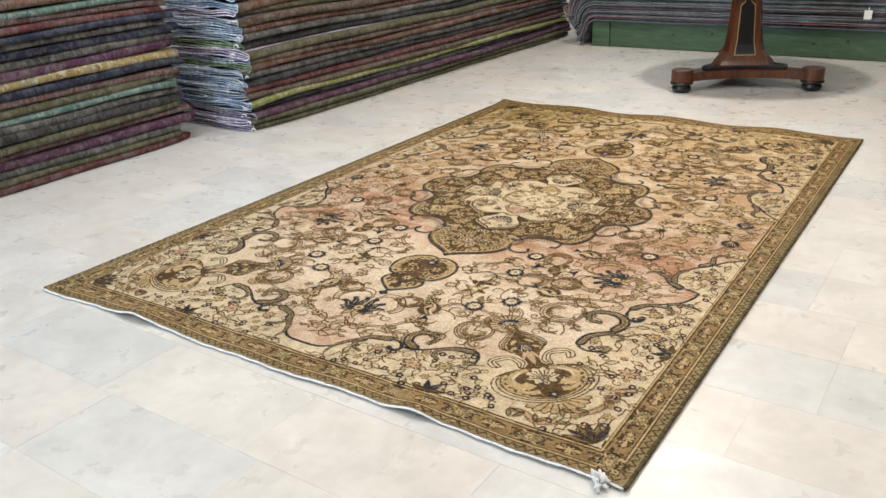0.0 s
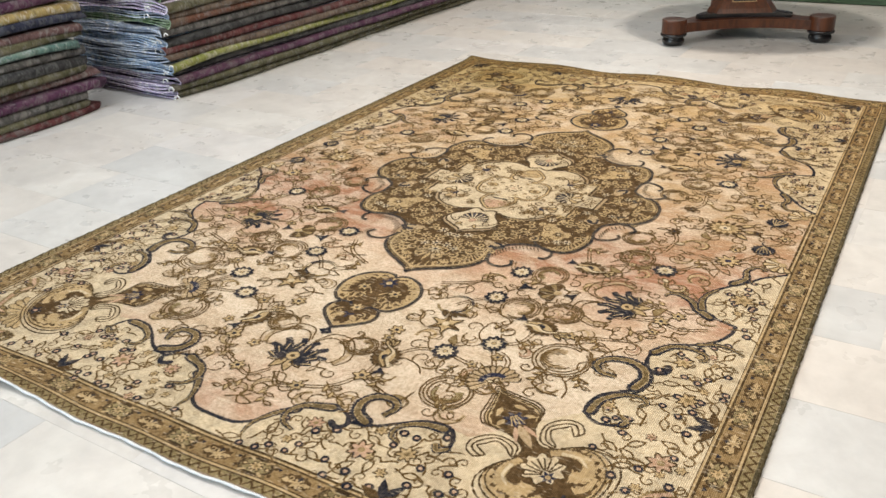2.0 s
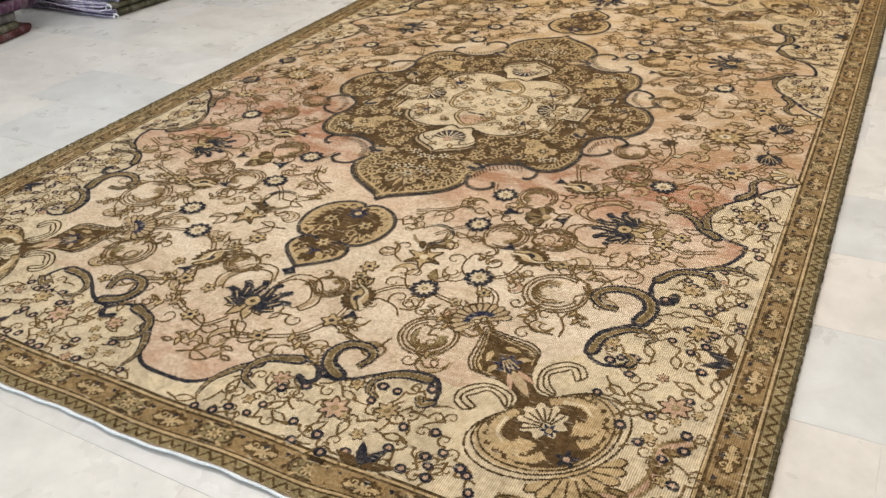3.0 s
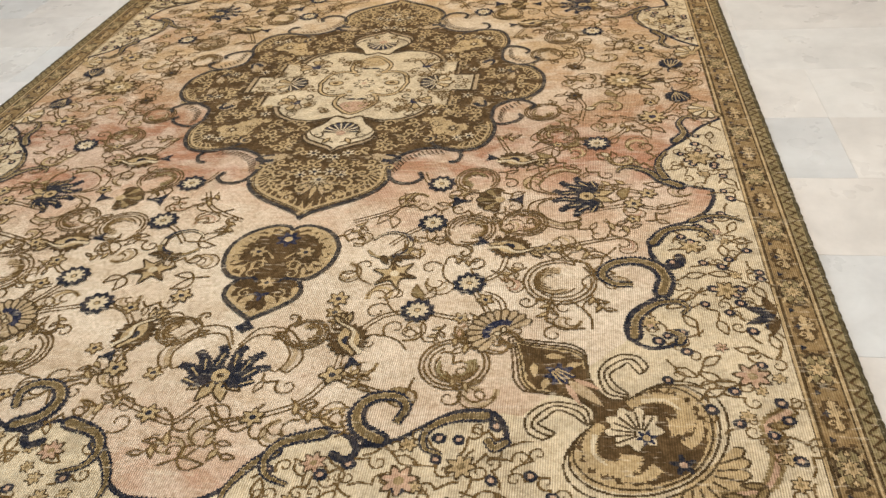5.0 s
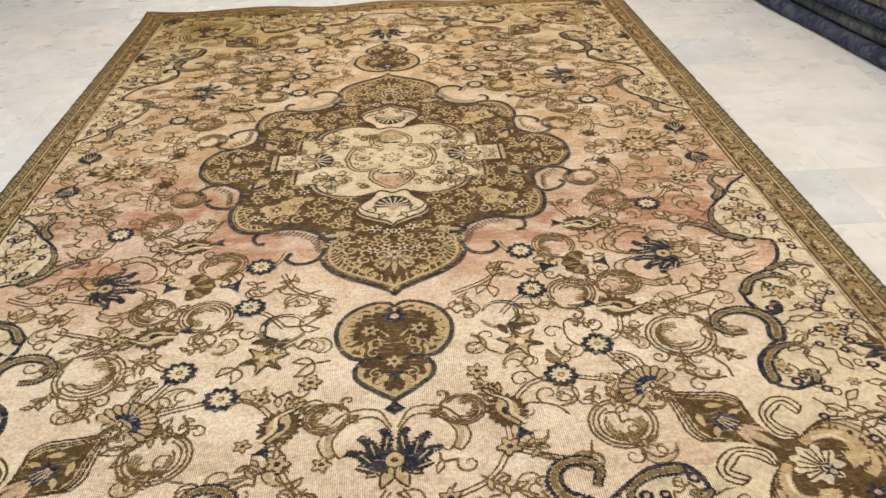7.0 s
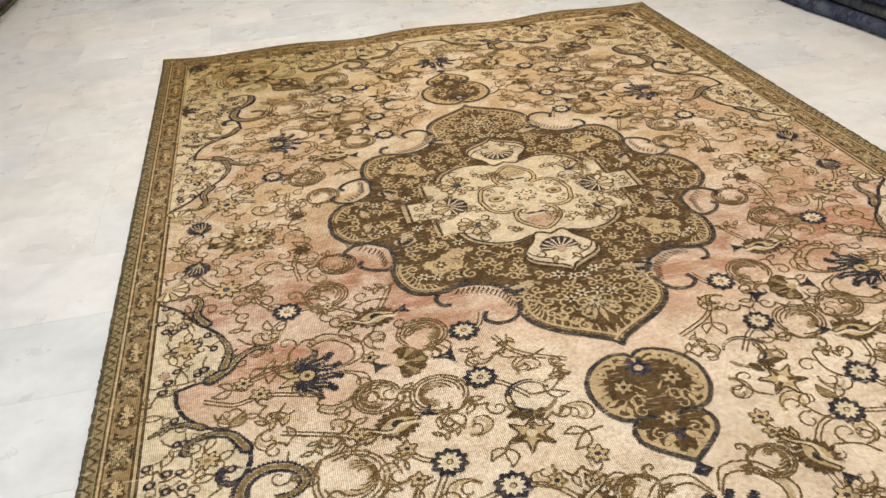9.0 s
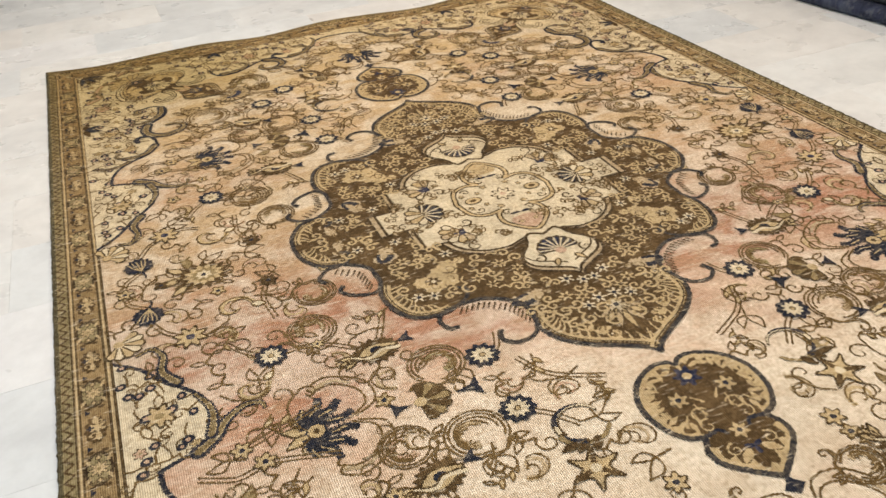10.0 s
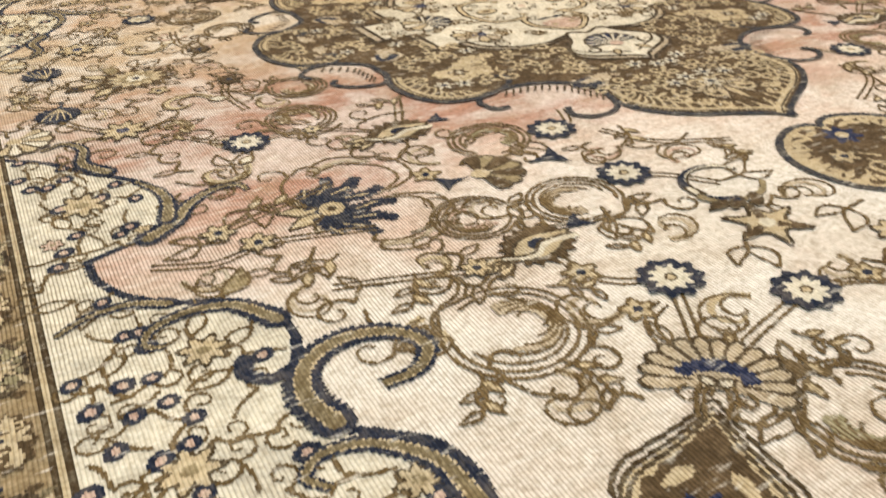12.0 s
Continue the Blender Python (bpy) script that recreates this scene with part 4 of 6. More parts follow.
# --- small motifs ---
def rosette(p, c, r=0.033, ring=NAVY, petal=CREAM, heart=SAND):
    p.at(c, pen_rng.uniform(0, 40))
    p.bloom((0, 0), r, 10, ring, 6, 0.1)
    p.bloom((0, 0), r * 0.66, 10, petal, 7, 0.17)
    p.disc((0, 0), r * 0.2, LINE, 8, 8)
    p.disc((0, 0), r * 0.13, heart, 9, 6)


def small_flower(p, c, r=0.02, n=6, petal=SAND, rimmed=True, heart=NAVY):
    p.at(c, pen_rng.uniform(0, 60))
    if rimmed:
        p.bloom((0, 0), r * 1.13, n, LINE, 5, 0.2)
    p.bloom((0, 0), r * 0.92, n, petal, 6, 0.24)
    p.disc((0, 0), r * 0.28, heart, 7, 8)


def ring_bud(p, c, r=0.009):
    p.at(c, pen_rng.uniform(0, 60))
    p.disc((0, 0), r, NAVY, 6, 9, 0.85)
    p.disc((0, 0), r * 0.42, ROSE, 7, 6)


def eye_palmette(p, c, angle, r=0.045):
    """A round serrated brown leaf with a dark blue eye under a pale lid."""
    p.at(c, angle)
    teeth = 17
    p.fill([(r * 1.0 * math.cos(a) * (1 - 0.2 * (k % 2)), r * 0.86 * math.sin(a) * (1 - 0.24 * (k % 2))) for k, a in
            ((k, 2 * math.pi * k / (teeth * 2)) for k in range(teeth * 2))], BROWN, 5)
    p.leaf((-r * 0.8, -r * 0.05), 0, r * 1.75, r * 0.9, SAND, 6, LINE)
    p.disc((0.05 * r, 0.02 * r), r * 0.27, NAVY, 8, 10, 0.8)
    p.line([(-r * 1.0, r * 0.15), (-r * 0.4, -r * 0.3), (r * 0.2, -r * 0.1), (r * 0.9, -r * 0.35)], r * 0.24, CREAM, 9, (0.4, 0.8))
    p.line([(-r * 1.0, r * 0.22), (-r * 0.4, -r * 0.18), (r * 0.2, 0.02 * r), (r * 0.9, -r * 0.22)], 0.0026, LINE, 10)
    p.fill([(r * 0.95, 0), (r * 1.6, r * 0.36), (r * 1.45, 0), (r * 1.6, -r * 0.36)], NAVY, 7)
    for a in (150, 210, 180):
        p.leaf((-r * 0.9, 0), a, r * 0.75, r * 0.3, SAND, 5, LINE)


def lily(p, c, angle, r=0.06):
    """A dark blue lily: thick ragged petals curl out from a sand heart, with sand leaves at the base."""
    p.at(c, angle)
    for s in (1, -1):
        for w, petal in ((0.36, ((-0.3, 0.08), (0.25, 0.3), (0.75, 0.22), (1.15, 0.42))), (0.38, ((-0.4, 0.15), (0.05, 0.62), (0.5, 0.75), (0.85, 1.12))),
                         (0.36, ((-0.45, 0.2), (-0.25, 0.75), (0.1, 1.05), (0.22, 1.5))), (0.3, ((-0.5, 0.25), (-0.55, 0.75), (-0.4, 1.15)))):
            P = [(x * r, y * r * s) for x, y in petal]
            p.line(P, r * w * 1.2, NAVY, 6, (1.05, 0.5), rough=0.6)
            p.line(P[1:3], r * 0.07, SAND, 7, (0.4, 1.0))
        p.leaf((-0.45 * r, 0.06 * r * s), (180 - 22) * s, r * 0.95, r * 0.42, SAND, 5, LINE)
        p.leaf((-0.4 * r, 0.2 * r * s), (180 - 55) * s, r * 0.8, r * 0.34, FADED, 4, LINE)
        for g in (0.92, 1.12):
            p.line([(1.1 * r * g, 0.1 * r * s), (1.85 * r * g, 0.6 * r * s), (1.75 * r * g, 1.5 * r * s * g), (0.8 * r, 2.15 * r * s * g), (0.05 * r, 1.9 * r * s * g), (0.2 * r, 1.6 * r * s * g)], 0.0027, STEM, 3)
        p.line([(1.5 * r, 1.75 * r * s), (0.85 * r, 2.15 * r * s), (0.15 * r, 1.95 * r * s)], 0.011, FADED, 2, (0.4, 1))
    p.bloom((-0.2 * r, 0), r * 0.4, 6, NAVY, 8, 0.12)
    p.disc((-0.2 * r, 0), r * 0.3, SAND, 9)
    p.disc((-0.2 * r, 0), r * 0.12, LINE, 10)


def sunburst(p, c, angle, r=0.06):
    """A round brown flower of saw-toothed petals with sand leaves to one side."""
    p.at(c, angle)
    for g, teeth, ink, lay_up in ((1.0, 15, BROWN, 5), (0.74, 13, SAND, 6), (0.52, 11, TAN, 7), (0.3, 7, CREAM, 8)):
        p.fill([(r * g * math.cos(a) * (1 - 0.3 * (k % 2)), r * 0.88 * g * math.sin(a) * (1 - 0.3 * (k % 2))) for k, a in ((k, math.pi * k / teeth) for k in range(2 * teeth))], ink, lay_up)
    p.disc((0, 0), r * 0.1, NAVY, 9, 7)
    for a in (-38, 0, 38):
        p.leaf((r * 0.8 * math.cos(radians(a)), r * 0.7 * math.sin(radians(a))), a, r * 0.7, r * 0.3, SAND, 4, LINE)
    for s in (1, -1):
        p.curl((-r * 0.9, r * 0.3 * s), 150 * s, r * 0.3, 1.0, 0.003, STEM, 5, s)


def swirl(p, c, angle, r=0.055, ink=FADED, hand=1):
    """A round scroll: a double ring round a whorl of curved hatching, with a forked tail that ends in a curl."""
    p.at(c, angle, 1.0, hand)
    for g, a0, a1 in ((1.04, -60, 255), (0.9, -50, 268)):
        p.line([(r * g * math.cos(radians(a)), r * g * math.sin(radians(a))) for a in np.linspace(a0, a1, 15)], 0.0026, STEM, 5)
    p.line([(-0.1 * r + 0.5 * r * math.cos(radians(a)), 0.04 * r + 0.5 * r * math.sin(radians(a))) for a in np.linspace(20, 250, 11)], r * 0.3, ink, 3, (0.3, 1.0), rough=0.4)
    for k in range(5):
        g, sh = 0.74 - 0.13 * k, 0.09 * k
        p.line([(-sh * r + g * r * math.cos(radians(a)), 0.03 * r * k + g * r * math.sin(radians(a))) for a in np.linspace(-20 + 24 * k, 215 + 18 * k, 11)], 0.0025, STEM, 5, (1, 0.7))
    for off in (0.0, 0.12):
        p.line([(r * (0.52 + off), -r * 0.88), (r * (0.1 + off), -r * 1.16), (-r * 0.35, -r * (1.12 - off)), (-r * 0.72, -r * (1.36 - off)), (-r * 0.62, -r * 1.68), (-r * 0.36, -r * 1.6), (-r * 0.42, -r * 1.42)], 0.0026, STEM, 5)
    p.leaf((r * 0.62, -r * 0.9), -25, r * 0.6, r * 0.26, None, 4, STEM, 0.0024)
    p.leaf((r * 0.62, -r * 0.9), -75, r * 0.5, r * 0.22, None, 4, STEM, 0.0024)


def fan_cup(p, c, angle, r=0.048):
    """A scalloped fan of tan petals over a dark blue crescent, with a forked stem."""
    p.at(c, angle)
    n = 13
    rim = []
    for k in range(n * 5 + 1):
        a = radians(-112 + 224 * k / (n * 5))
        g = (1.0 + 0.12 * abs(math.sin(a))) * (0.98 + 0.14 * abs(math.sin(math.pi * k / 5)))
        rim.append((r * g * math.cos(a), r * g * math.sin(a)))
    p.fill(rim + [(-r * 0.2, r * 0.3), (-r * 0.2, -r * 0.3)], FADED, 5)
    p.line(rim, 0.0024, LINE, 6, step=0.006)
    for k in range(1, n):
        a = radians(-112 + 224 * k / n)
        g = 1.0 + 0.12 * abs(math.sin(a))
        p.line([(0.4 * r * math.cos(a), 0.4 * r * math.sin(a)), (g * r * math.cos(a), g * r * math.sin(a))], 0.0024, LINE, 6, step=0.02)
    p.line([(r * 0.42 * math.cos(a), r * 0.56 * math.sin(a)) for a in (radians(-80 + 16 * k) for k in range(11))], r * 0.3, BLUE, 9, (0.85, 0.85), rough=0.5)
    for s in (1, -1):
        p.leaf((-r * 0.1, 0), 60 * s, r * 0.36, r * 0.2, CREAM, 10, LINE, 0.002)
        for g in (0.0, 0.12):
            p.line([(0, r * (0.1 + g) * s), (-r * 0.4, r * (0.2 + g) * s), (-r * 0.9, r * (0.16 + g) * s)], 0.0026, STEM, 8)
        p.curl((-r * 0.2, r * 0.5 * s), 200 * s, r * 0.22, 0.9, 0.0028, STEM, 8, s)


def bell(p, c, angle, r=0.03):
    p.at(c, angle)
    p.fill([(-r, 0.02 * r), (-0.1 * r, 0.22 * r), (0.5 * r, 0.8 * r), (0.42 * r, 0.1 * r), (0.42 * r, -0.1 * r), (0.5 * r, -0.8 * r), (-0.1 * r, -0.22 * r)], NAVY, 6)


def fan_leaf(p, c, angle, r=0.035, ink=BROWN):
    p.at(c, angle)
    p.fan((-r * 0.5, 0), 0, r * 1.4, 7, 180, (ink, TAN if ink is BROWN else CREAM), 5)
    p.disc((-r * 0.5, 0), r * 0.3, SAND, 8)


def star_lily(p, c, angle, r=0.045):
    p.at(c, angle)
    star = [(r * (1.0 if k % 2 == 0 else 0.46) * math.cos(math.pi * k / 6), r * (1.0 if k % 2 == 0 else 0.46) * math.sin(math.pi * k / 6)) for k in range(12)]
    p.fill(star, SAND, 5)
    p.line(star, 0.0025, LINE, 6, step=0.006, closed=True)
    for k in range(0, 6, 2):
        a = math.pi * k / 3
        p.line([(r * 0.25 * math.cos(a), r * 0.25 * math.sin(a)), (r * 0.8 * math.cos(a), r * 0.8 * math.sin(a))], r * 0.22, BROWN, 7, (1, 0.5), step=0.01)
    p.disc((0, 0), r * 0.2, CREAM, 8)


def bird_scroll(p, c, angle, hand=1, r=0.05):
    """Two crossing crescents in brown and dark blue."""
    p.at(c, angle, 1.0, hand)
    arc = lambda k0, k1, rr, dx, dy: [(dx + rr * math.cos(a), dy + rr * math.sin(a)) for a in (radians(k0 + (k1 - k0) * t / 8) for t in range(9))]
    p.line(arc(200, 380, r * 0.8, 0, 0), r * 0.2, LINE, 5, (0.3, 1))
    p.line(arc(205, 370, r * 0.8, 0, 0), r * 0.12, CREAM, 6, (0.3, 1))
    p.line(arc(250, 345, r * 0.84, 0, 0), r * 0.16, NAVY, 7, (0.2, 1))
    p.line(arc(150, 20, r * 0.95, 0, -r * 0.05), r * 0.24, TAN, 5, (0.5, 0.9))
    p.line(arc(75, 25, r * 0.8, 0, 0), r * 0.2, NAVY, 7, (1, 0.3))
    for k in range(3):
        p.leaf((-r * 0.2 + r * 0.35 * k, r * 0.75), 60 - 25 * k, r * 0.6, r * 0.26, BROWN, 6, LINE)


def blue_bud(p, c, angle, r=0.042):
    """A full serrated dark blue leaf with pale veins on a short stem."""
    p.at(c, angle)
    rim = []
    for k in range(30):
        a = 2 * math.pi * k / 30
        g = (0.8 + 0.2 * math.cos(a)) * (1 - 0.17 * (k % 2))
        rim.append((r * g * math.cos(a), r * 0.92 * g * math.sin(a) * (1.15 - 0.2 * math.cos(a))))
    p.fill(rim, NAVY, 6)
    for k in range(5):
        p.line([(-r * 0.45, 0), (r * 0.1, r * (-0.34 + 0.17 * k)), (r * 0.62, r * (-0.5 + 0.25 * k))], 0.0024, SAND, 8, (1, 0.5))
    p.line([(-r * 0.6, 0), (-r * 0.95, r * 0.1), (-r * 1.2, 0)], 0.005, NAVY, 6, (1, 0.5))


def sprig(p, c, angle, r=0.028):
    p.at(c, angle)
    p.line([(-r, 0), (0, r * 0.15), (r * 0.9, 0)], 0.0026, STEM, 4)
    for k, s in enumerate((1, -1, 1, -1)):
        p.leaf((-r * 0.6 + r * 0.42 * k, 0.05 * r), 52 * s, r * 0.75, r * 0.3, None if k % 2 else SAND, 4, STEM, 0.002)


def acorn_curl(p, c, angle, r=0.042, hand=1):
    """A pale curl that starts in a cross-hatched bud."""
    p.at(c, angle, 1.0, hand)
    p.curl((-r, -r * 0.3), 10, r * 0.95, 0.85, r * 0.26, SAND, 4, 1, 0.4)
    p.curl((-r, -r * 0.3), 10, r * 1.05, 0.85, 0.0028, STEM, 6, 1, 0.8)
    p.curl((-r, -r * 0.3), 10, r * 0.72, 0.8, 0.0024, STEM, 6, 1, 0.8)
    p.leaf((-r * 0.9, -r * 0.1), 160, r * 0.7, r * 0.42, CREAM, 5, STEM)


def motif(name, q, label, fn, *args, **kw):
    p = Pen(name, q)
    fn(p, *args, **kw)
    return p.done(label)


def field_motifs(q):
    for c in ((0.286, 0.510), (0.289, 0.660), (0.388, 0.853), (0.302, 0.932), (0.628, 0.334)):
        motif("rosette", q, "white rosette ringed in dark blue", rosette, c)
    for c, a in (((0.456, 0.738), 195), ((0.448, 0.408), 190), ((0.193, 1.012), 70)):
        motif("eye_palmette", q, "serrated brown palmette with a blue eye", eye_palmette, c, a)
    motif("lily", q, "dark blue curling lily", lily, (0.592, 0.556), 180, 0.05)
    motif("swirl", q, "tan spiral scroll", swirl, (0.552, 0.842), 30, 0.062)
    motif("swirl", q, "tan spiral scroll", swirl, (0.37, 0.680), 200, 0.05, FADED)
    motif("swirl", q, "tan spiral scroll", swirl, (0.366, 0.492), 170, 0.048, MOSS, -1)
    motif("swirl", q, "olive spiral scroll", swirl, (0.385, 1.062), 40, 0.056, MOSS, -1)
    motif("swirl", q, "tan spiral scroll", swirl, (0.118, 1.0), -60, 0.036, FADED, -1)
    motif("swirl", q, "tan spiral scroll", swirl, (0.48, 0.655), 240, 0.044, ROSE)
    motif("swirl", q, "tan spiral scroll", swirl, (0.539, 0.294), 130, 0.046, FADED)
    motif("swirl", q, "tan spiral scroll", swirl, (0.50, 0.175), 60, 0.042, FADED, -1)
    motif("fan_cup", q, "tan fan palmette with a blue crescent", fan_cup, (0.455, 0.982), 225)
    motif("bell", q, "dark blue bell flower", bell, (0.335, 0.578), 180)
    motif("bell", q, "dark blue bell flower", bell, (0.462, 0.572), 0, 0.024)
    motif("fan_leaf", q, "brown fan leaf", fan_leaf, (0.405, 0.572), 180, 0.037)
    motif("star_lily", q, "brown star lily", star_lily, (0.240, 0.828), 15)
    motif("bird_scroll", q, "brown and blue crescent scroll", bird_scroll, (0.215, 0.735), 0)
    motif("blue_bud", q, "dark blue bud", blue_bud, (0.826, 0.093), 80, 0.04)
    motif("flower", q, "sand flower with a blue heart", small_flower, (0.758, 0.205), 0.033, 8, SAND, True, BLUE)
    motif("fan_leaf", q, "sand fan leaf", fan_leaf, (0.876, 0.178), 140, 0.036, SAND)
    motif("acorn_curl", q, "sand curl", acorn_curl, (0.665, 0.158), 0)
    motif("acorn_curl", q, "sand curl", acorn_curl, (0.685, 0.40), 200, 0.036, -1)
    motif("flower", q, "small flower", small_flower, (0.187, 1.097), 0.021, 5)
    for c, r in (((0.085, 1.194), 0.019), ((0.54, 0.34), 0.013), ((0.695, 0.585), 0.02), ((0.725, 0.545), 0.019), ((0.53, 0.743), 0.017), ((0.15, 0.905), 0.02),
                 ((0.46, 0.10), 0.012)):
        motif("flower", q, "small flower", small_flower, c, r, 6, SAND)
    motif("flower", q, "small dark flower", small_flower, (0.578, 0.088), 0.02, 7, BROWN, True, NAVY)
    for c, a, r in (((0.70, 0.255), 60, 0.028), ((0.165, 1.17), 30, 0.034), ((0.235, 1.10), 80, 0.03), ((0.665, 0.66), 20, 0.034), ((0.60, 0.745), 60, 0.03),
                    ((0.535, 0.925), 100, 0.028), ((0.395, 1.01), 40, 0.03), ((0.22, 0.575), 70, 0.03), ((0.145, 0.68), 100, 0.026), ((0.42, 0.30), 10, 0.03),
                    ((0.165, 0.96), 120, 0.022), ((0.66, 0.515), 170, 0.034), ((0.05, 1.25), 60, 0.034), ((0.37, 0.78), 20, 0.026), ((0.47, 0.82), 140, 0.026),
                    ((0.40, 1.10), 20, 0.028), ((0.62, 0.90), 60, 0.028), ((0.42, 0.945), 20, 0.024), ((0.35, 0.99), 110, 0.024)):
        motif("sprig", q, "leafy sprig", sprig, c, a, r)


def vines(q):
    """Thin tan stems that tie the flowers together."""
    p = Pen("vine", q)
    for pts in (
            [(0.47, 0.985), (0.43, 0.93), (0.388, 0.853)], [(0.47, 0.985), (0.39, 0.955), (0.302, 0.932)], [(0.47, 0.985), (0.45, 0.90), (0.42, 0.88)],
            [(0.193, 1.012), (0.19, 1.06), (0.187, 1.097), (0.15, 1.16), (0.085, 1.194)], [(0.01, 1.17), (0.04, 1.21), (0.085, 1.194)],
            [(0.388, 0.853), (0.44, 0.82), (0.456, 0.738)], [(0.58, 0.62), (0.64, 0.60), (0.695, 0.585)], [(0.58, 0.50), (0.65, 0.52), (0.725, 0.545)],
            [(0.695, 0.585), (0.74, 0.60), (0.80, 0.575)], [(0.456, 0.738), (0.53, 0.743), (0.60, 0.72), (0.66, 0.70)], [(0.628, 0.334), (0.54, 0.34), (0.448, 0.408)],
            [(0.448, 0.408), (0.42, 0.35), (0.40, 0.30)], [(0.289, 0.66), (0.25, 0.69), (0.215, 0.735)], [(0.302, 0.932), (0.24, 0.95), (0.193, 1.012)],
            [(0.758, 0.205), (0.80, 0.17), (0.826, 0.12)], [(0.826, 0.07), (0.86, 0.04), (0.865, 0.0)], [(0.578, 0.088), (0.60, 0.14), (0.592, 0.22)],
            [(0.286, 0.51), (0.255, 0.50), (0.238, 0.46)], [(0.12, 0.655), (0.17, 0.63), (0.21, 0.60), (0.235, 0.545)], [(0.187, 1.097), (0.24, 1.12), (0.30, 1.14)],
            [(0.628, 0.334), (0.67, 0.30), (0.70, 0.255)], [(0.68, 0.20), (0.72, 0.215), (0.758, 0.205)]):
        for off in (-0.0045, 0.0045):
            P = np.array(smooth_line(pts, 0.02))
            d = np.gradient(P, axis=0)
            d /= np.linalg.norm(d, axis=1)[:, None] + 1e-9
            p.line([(a + off * -t[1], b + off * t[0]) for (a, b), t in zip(P, d)], 0.0021, STEM, 2)
    return p.done("thin tan stems")


TAKEN = [(0.286, 0.51, 0.04), (0.289, 0.66, 0.04), (0.381, 0.857, 0.04), (0.299, 0.935, 0.04), (0.622, 0.335, 0.04), (0.456, 0.738, 0.06), (0.448, 0.408, 0.06),
         (0.193, 1.012, 0.06), (0.58, 0.56, 0.10), (0.552, 0.842, 0.065), (0.362, 0.68, 0.055), (0.366, 0.492, 0.05), (0.317, 1.072, 0.06), (0.47, 0.985, 0.06),
         (0.405, 0.572, 0.06), (0.24, 0.828, 0.05), (0.215, 0.735, 0.05), (0.826, 0.093, 0.04), (0.758, 0.205, 0.04), (0.665, 0.158, 0.05), (0.118, 1.035, 0.04)]


def inside_field(u, w):
    if u > 0.88 or w > 1.31 or (u / 0.54) ** 2 + (w / 0.62) ** 2 < 1.05 or (u < 0.14 and 0.6 < w < 1.0) or (u < 0.11 and w < 1.17):
        return False
    edge = float(np.interp(w, [0.0, 0.2, 0.33, 0.44, 0.53, 0.6, 0.7, 0.9, 1.0, 1.15, 1.21, 1.31], [0.9, 0.88, 0.78, 0.72, 0.82, 0.8, 0.71, 0.66, 0.51, 0.43, 0.22, 0.05]))
    return u < edge - 0.02 and all((u - a) ** 2 + (w - b) ** 2 > r * r for a, b, r in TAKEN)


def filler(q, seed):
    """Small curls, buds and half leaves that fill the ground between the flowers."""
    p, rng, spots = Pen("tendril", q), random.Random(seed), []
    for _ in range(2600):
        u, w = rng.uniform(0.02, 0.88), rng.uniform(0.0, 1.3)
        if inside_field(u, w) and all((u - a) ** 2 + (w - b) ** 2 > 0.062 ** 2 for a, b in spots):
            spots.append((u, w))
    for u, w in spots:
        p.at((u, w), rng.uniform(0, 360), rng.uniform(1.5, 1.9), rng.choice((1, -1)))
        kind = rng.random()
        if kind < 0.42:
            p.curl((-0.012, 0), 20, 0.012, 1.1, 0.003, STEM, 3)
            p.line([(-0.03, -0.008), (-0.02, -0.012), (-0.012, 0)], 0.003, STEM, 3)
            p.leaf((-0.02, -0.012), -60, 0.016, 0.007, None, 3, STEM, 0.002)
        elif kind < 0.68:
            p.leaf((-0.014, 0), 25, 0.026, 0.012, TAN if rng.random() < 0.25 else None, 3, STEM, 0.0022, 0.15)
            p.leaf((-0.014, 0), -30, 0.022, 0.01, None, 3, STEM, 0.0022, -0.15)
            p.line([(-0.03, 0.004), (-0.014, 0)], 0.0026, STEM, 3)
        elif kind < 0.88:
            for h in (1, -1):
                p.curl((0.0, 0.002 * h), 90 * h, 0.0125, 0.9, 0.0027, STEM, 3, h)
            p.line([(-0.032, 0.004), (-0.016, 0.006), (0.0, 0.0)], 0.0027, STEM, 3)
        else:
            p.bloom((0, 0), 0.011, 5, STEM, 3, 0.2)
            p.bloom((0, 0), 0.008, 5, SAND, 4, 0.25)
            p.disc((0, 0), 0.003, NAVY, 5, 6)
    return tagged(p.done("small tan tendrils and leaves"), kind="stuff")


def faded_scrolls(q, seed):
    """Broad worn scrolls and half-lost leaves, low in contrast, under the drawing of the field."""
    p, rng, spots = Pen("faded_scroll", q), random.Random(seed), []
    for _ in range(1500):
        u, w = rng.uniform(0.02, 0.88), rng.uniform(0.0, 1.3)
        if inside_field(u, w) and all((u - a) ** 2 + (w - b) ** 2 > 0.1 ** 2 for a, b in spots):
            spots.append((u, w))
    for u, w in spots:
        p.at((u, w), rng.uniform(0, 360), rng.uniform(0.8, 1.25), rng.choice((1, -1)))
        ink = rng.choice((FADED, ROSE, FADED, SAND))
        p.curl((-0.03, -0.01), 15, 0.026, rng.uniform(0.7, 1.0), rng.uniform(0.006, 0.011), ink, 1, 1, 0.4)
        p.curl((-0.03, -0.01), 15, 0.033, 0.85, 0.0025, STEM, 2, 1, 0.8)
        p.curl((-0.03, -0.01), 15, 0.019, 0.8, 0.0025, STEM, 2, 1, 0.8)
    return tagged(p.done("faded tan scrolls"), kind="stuff")


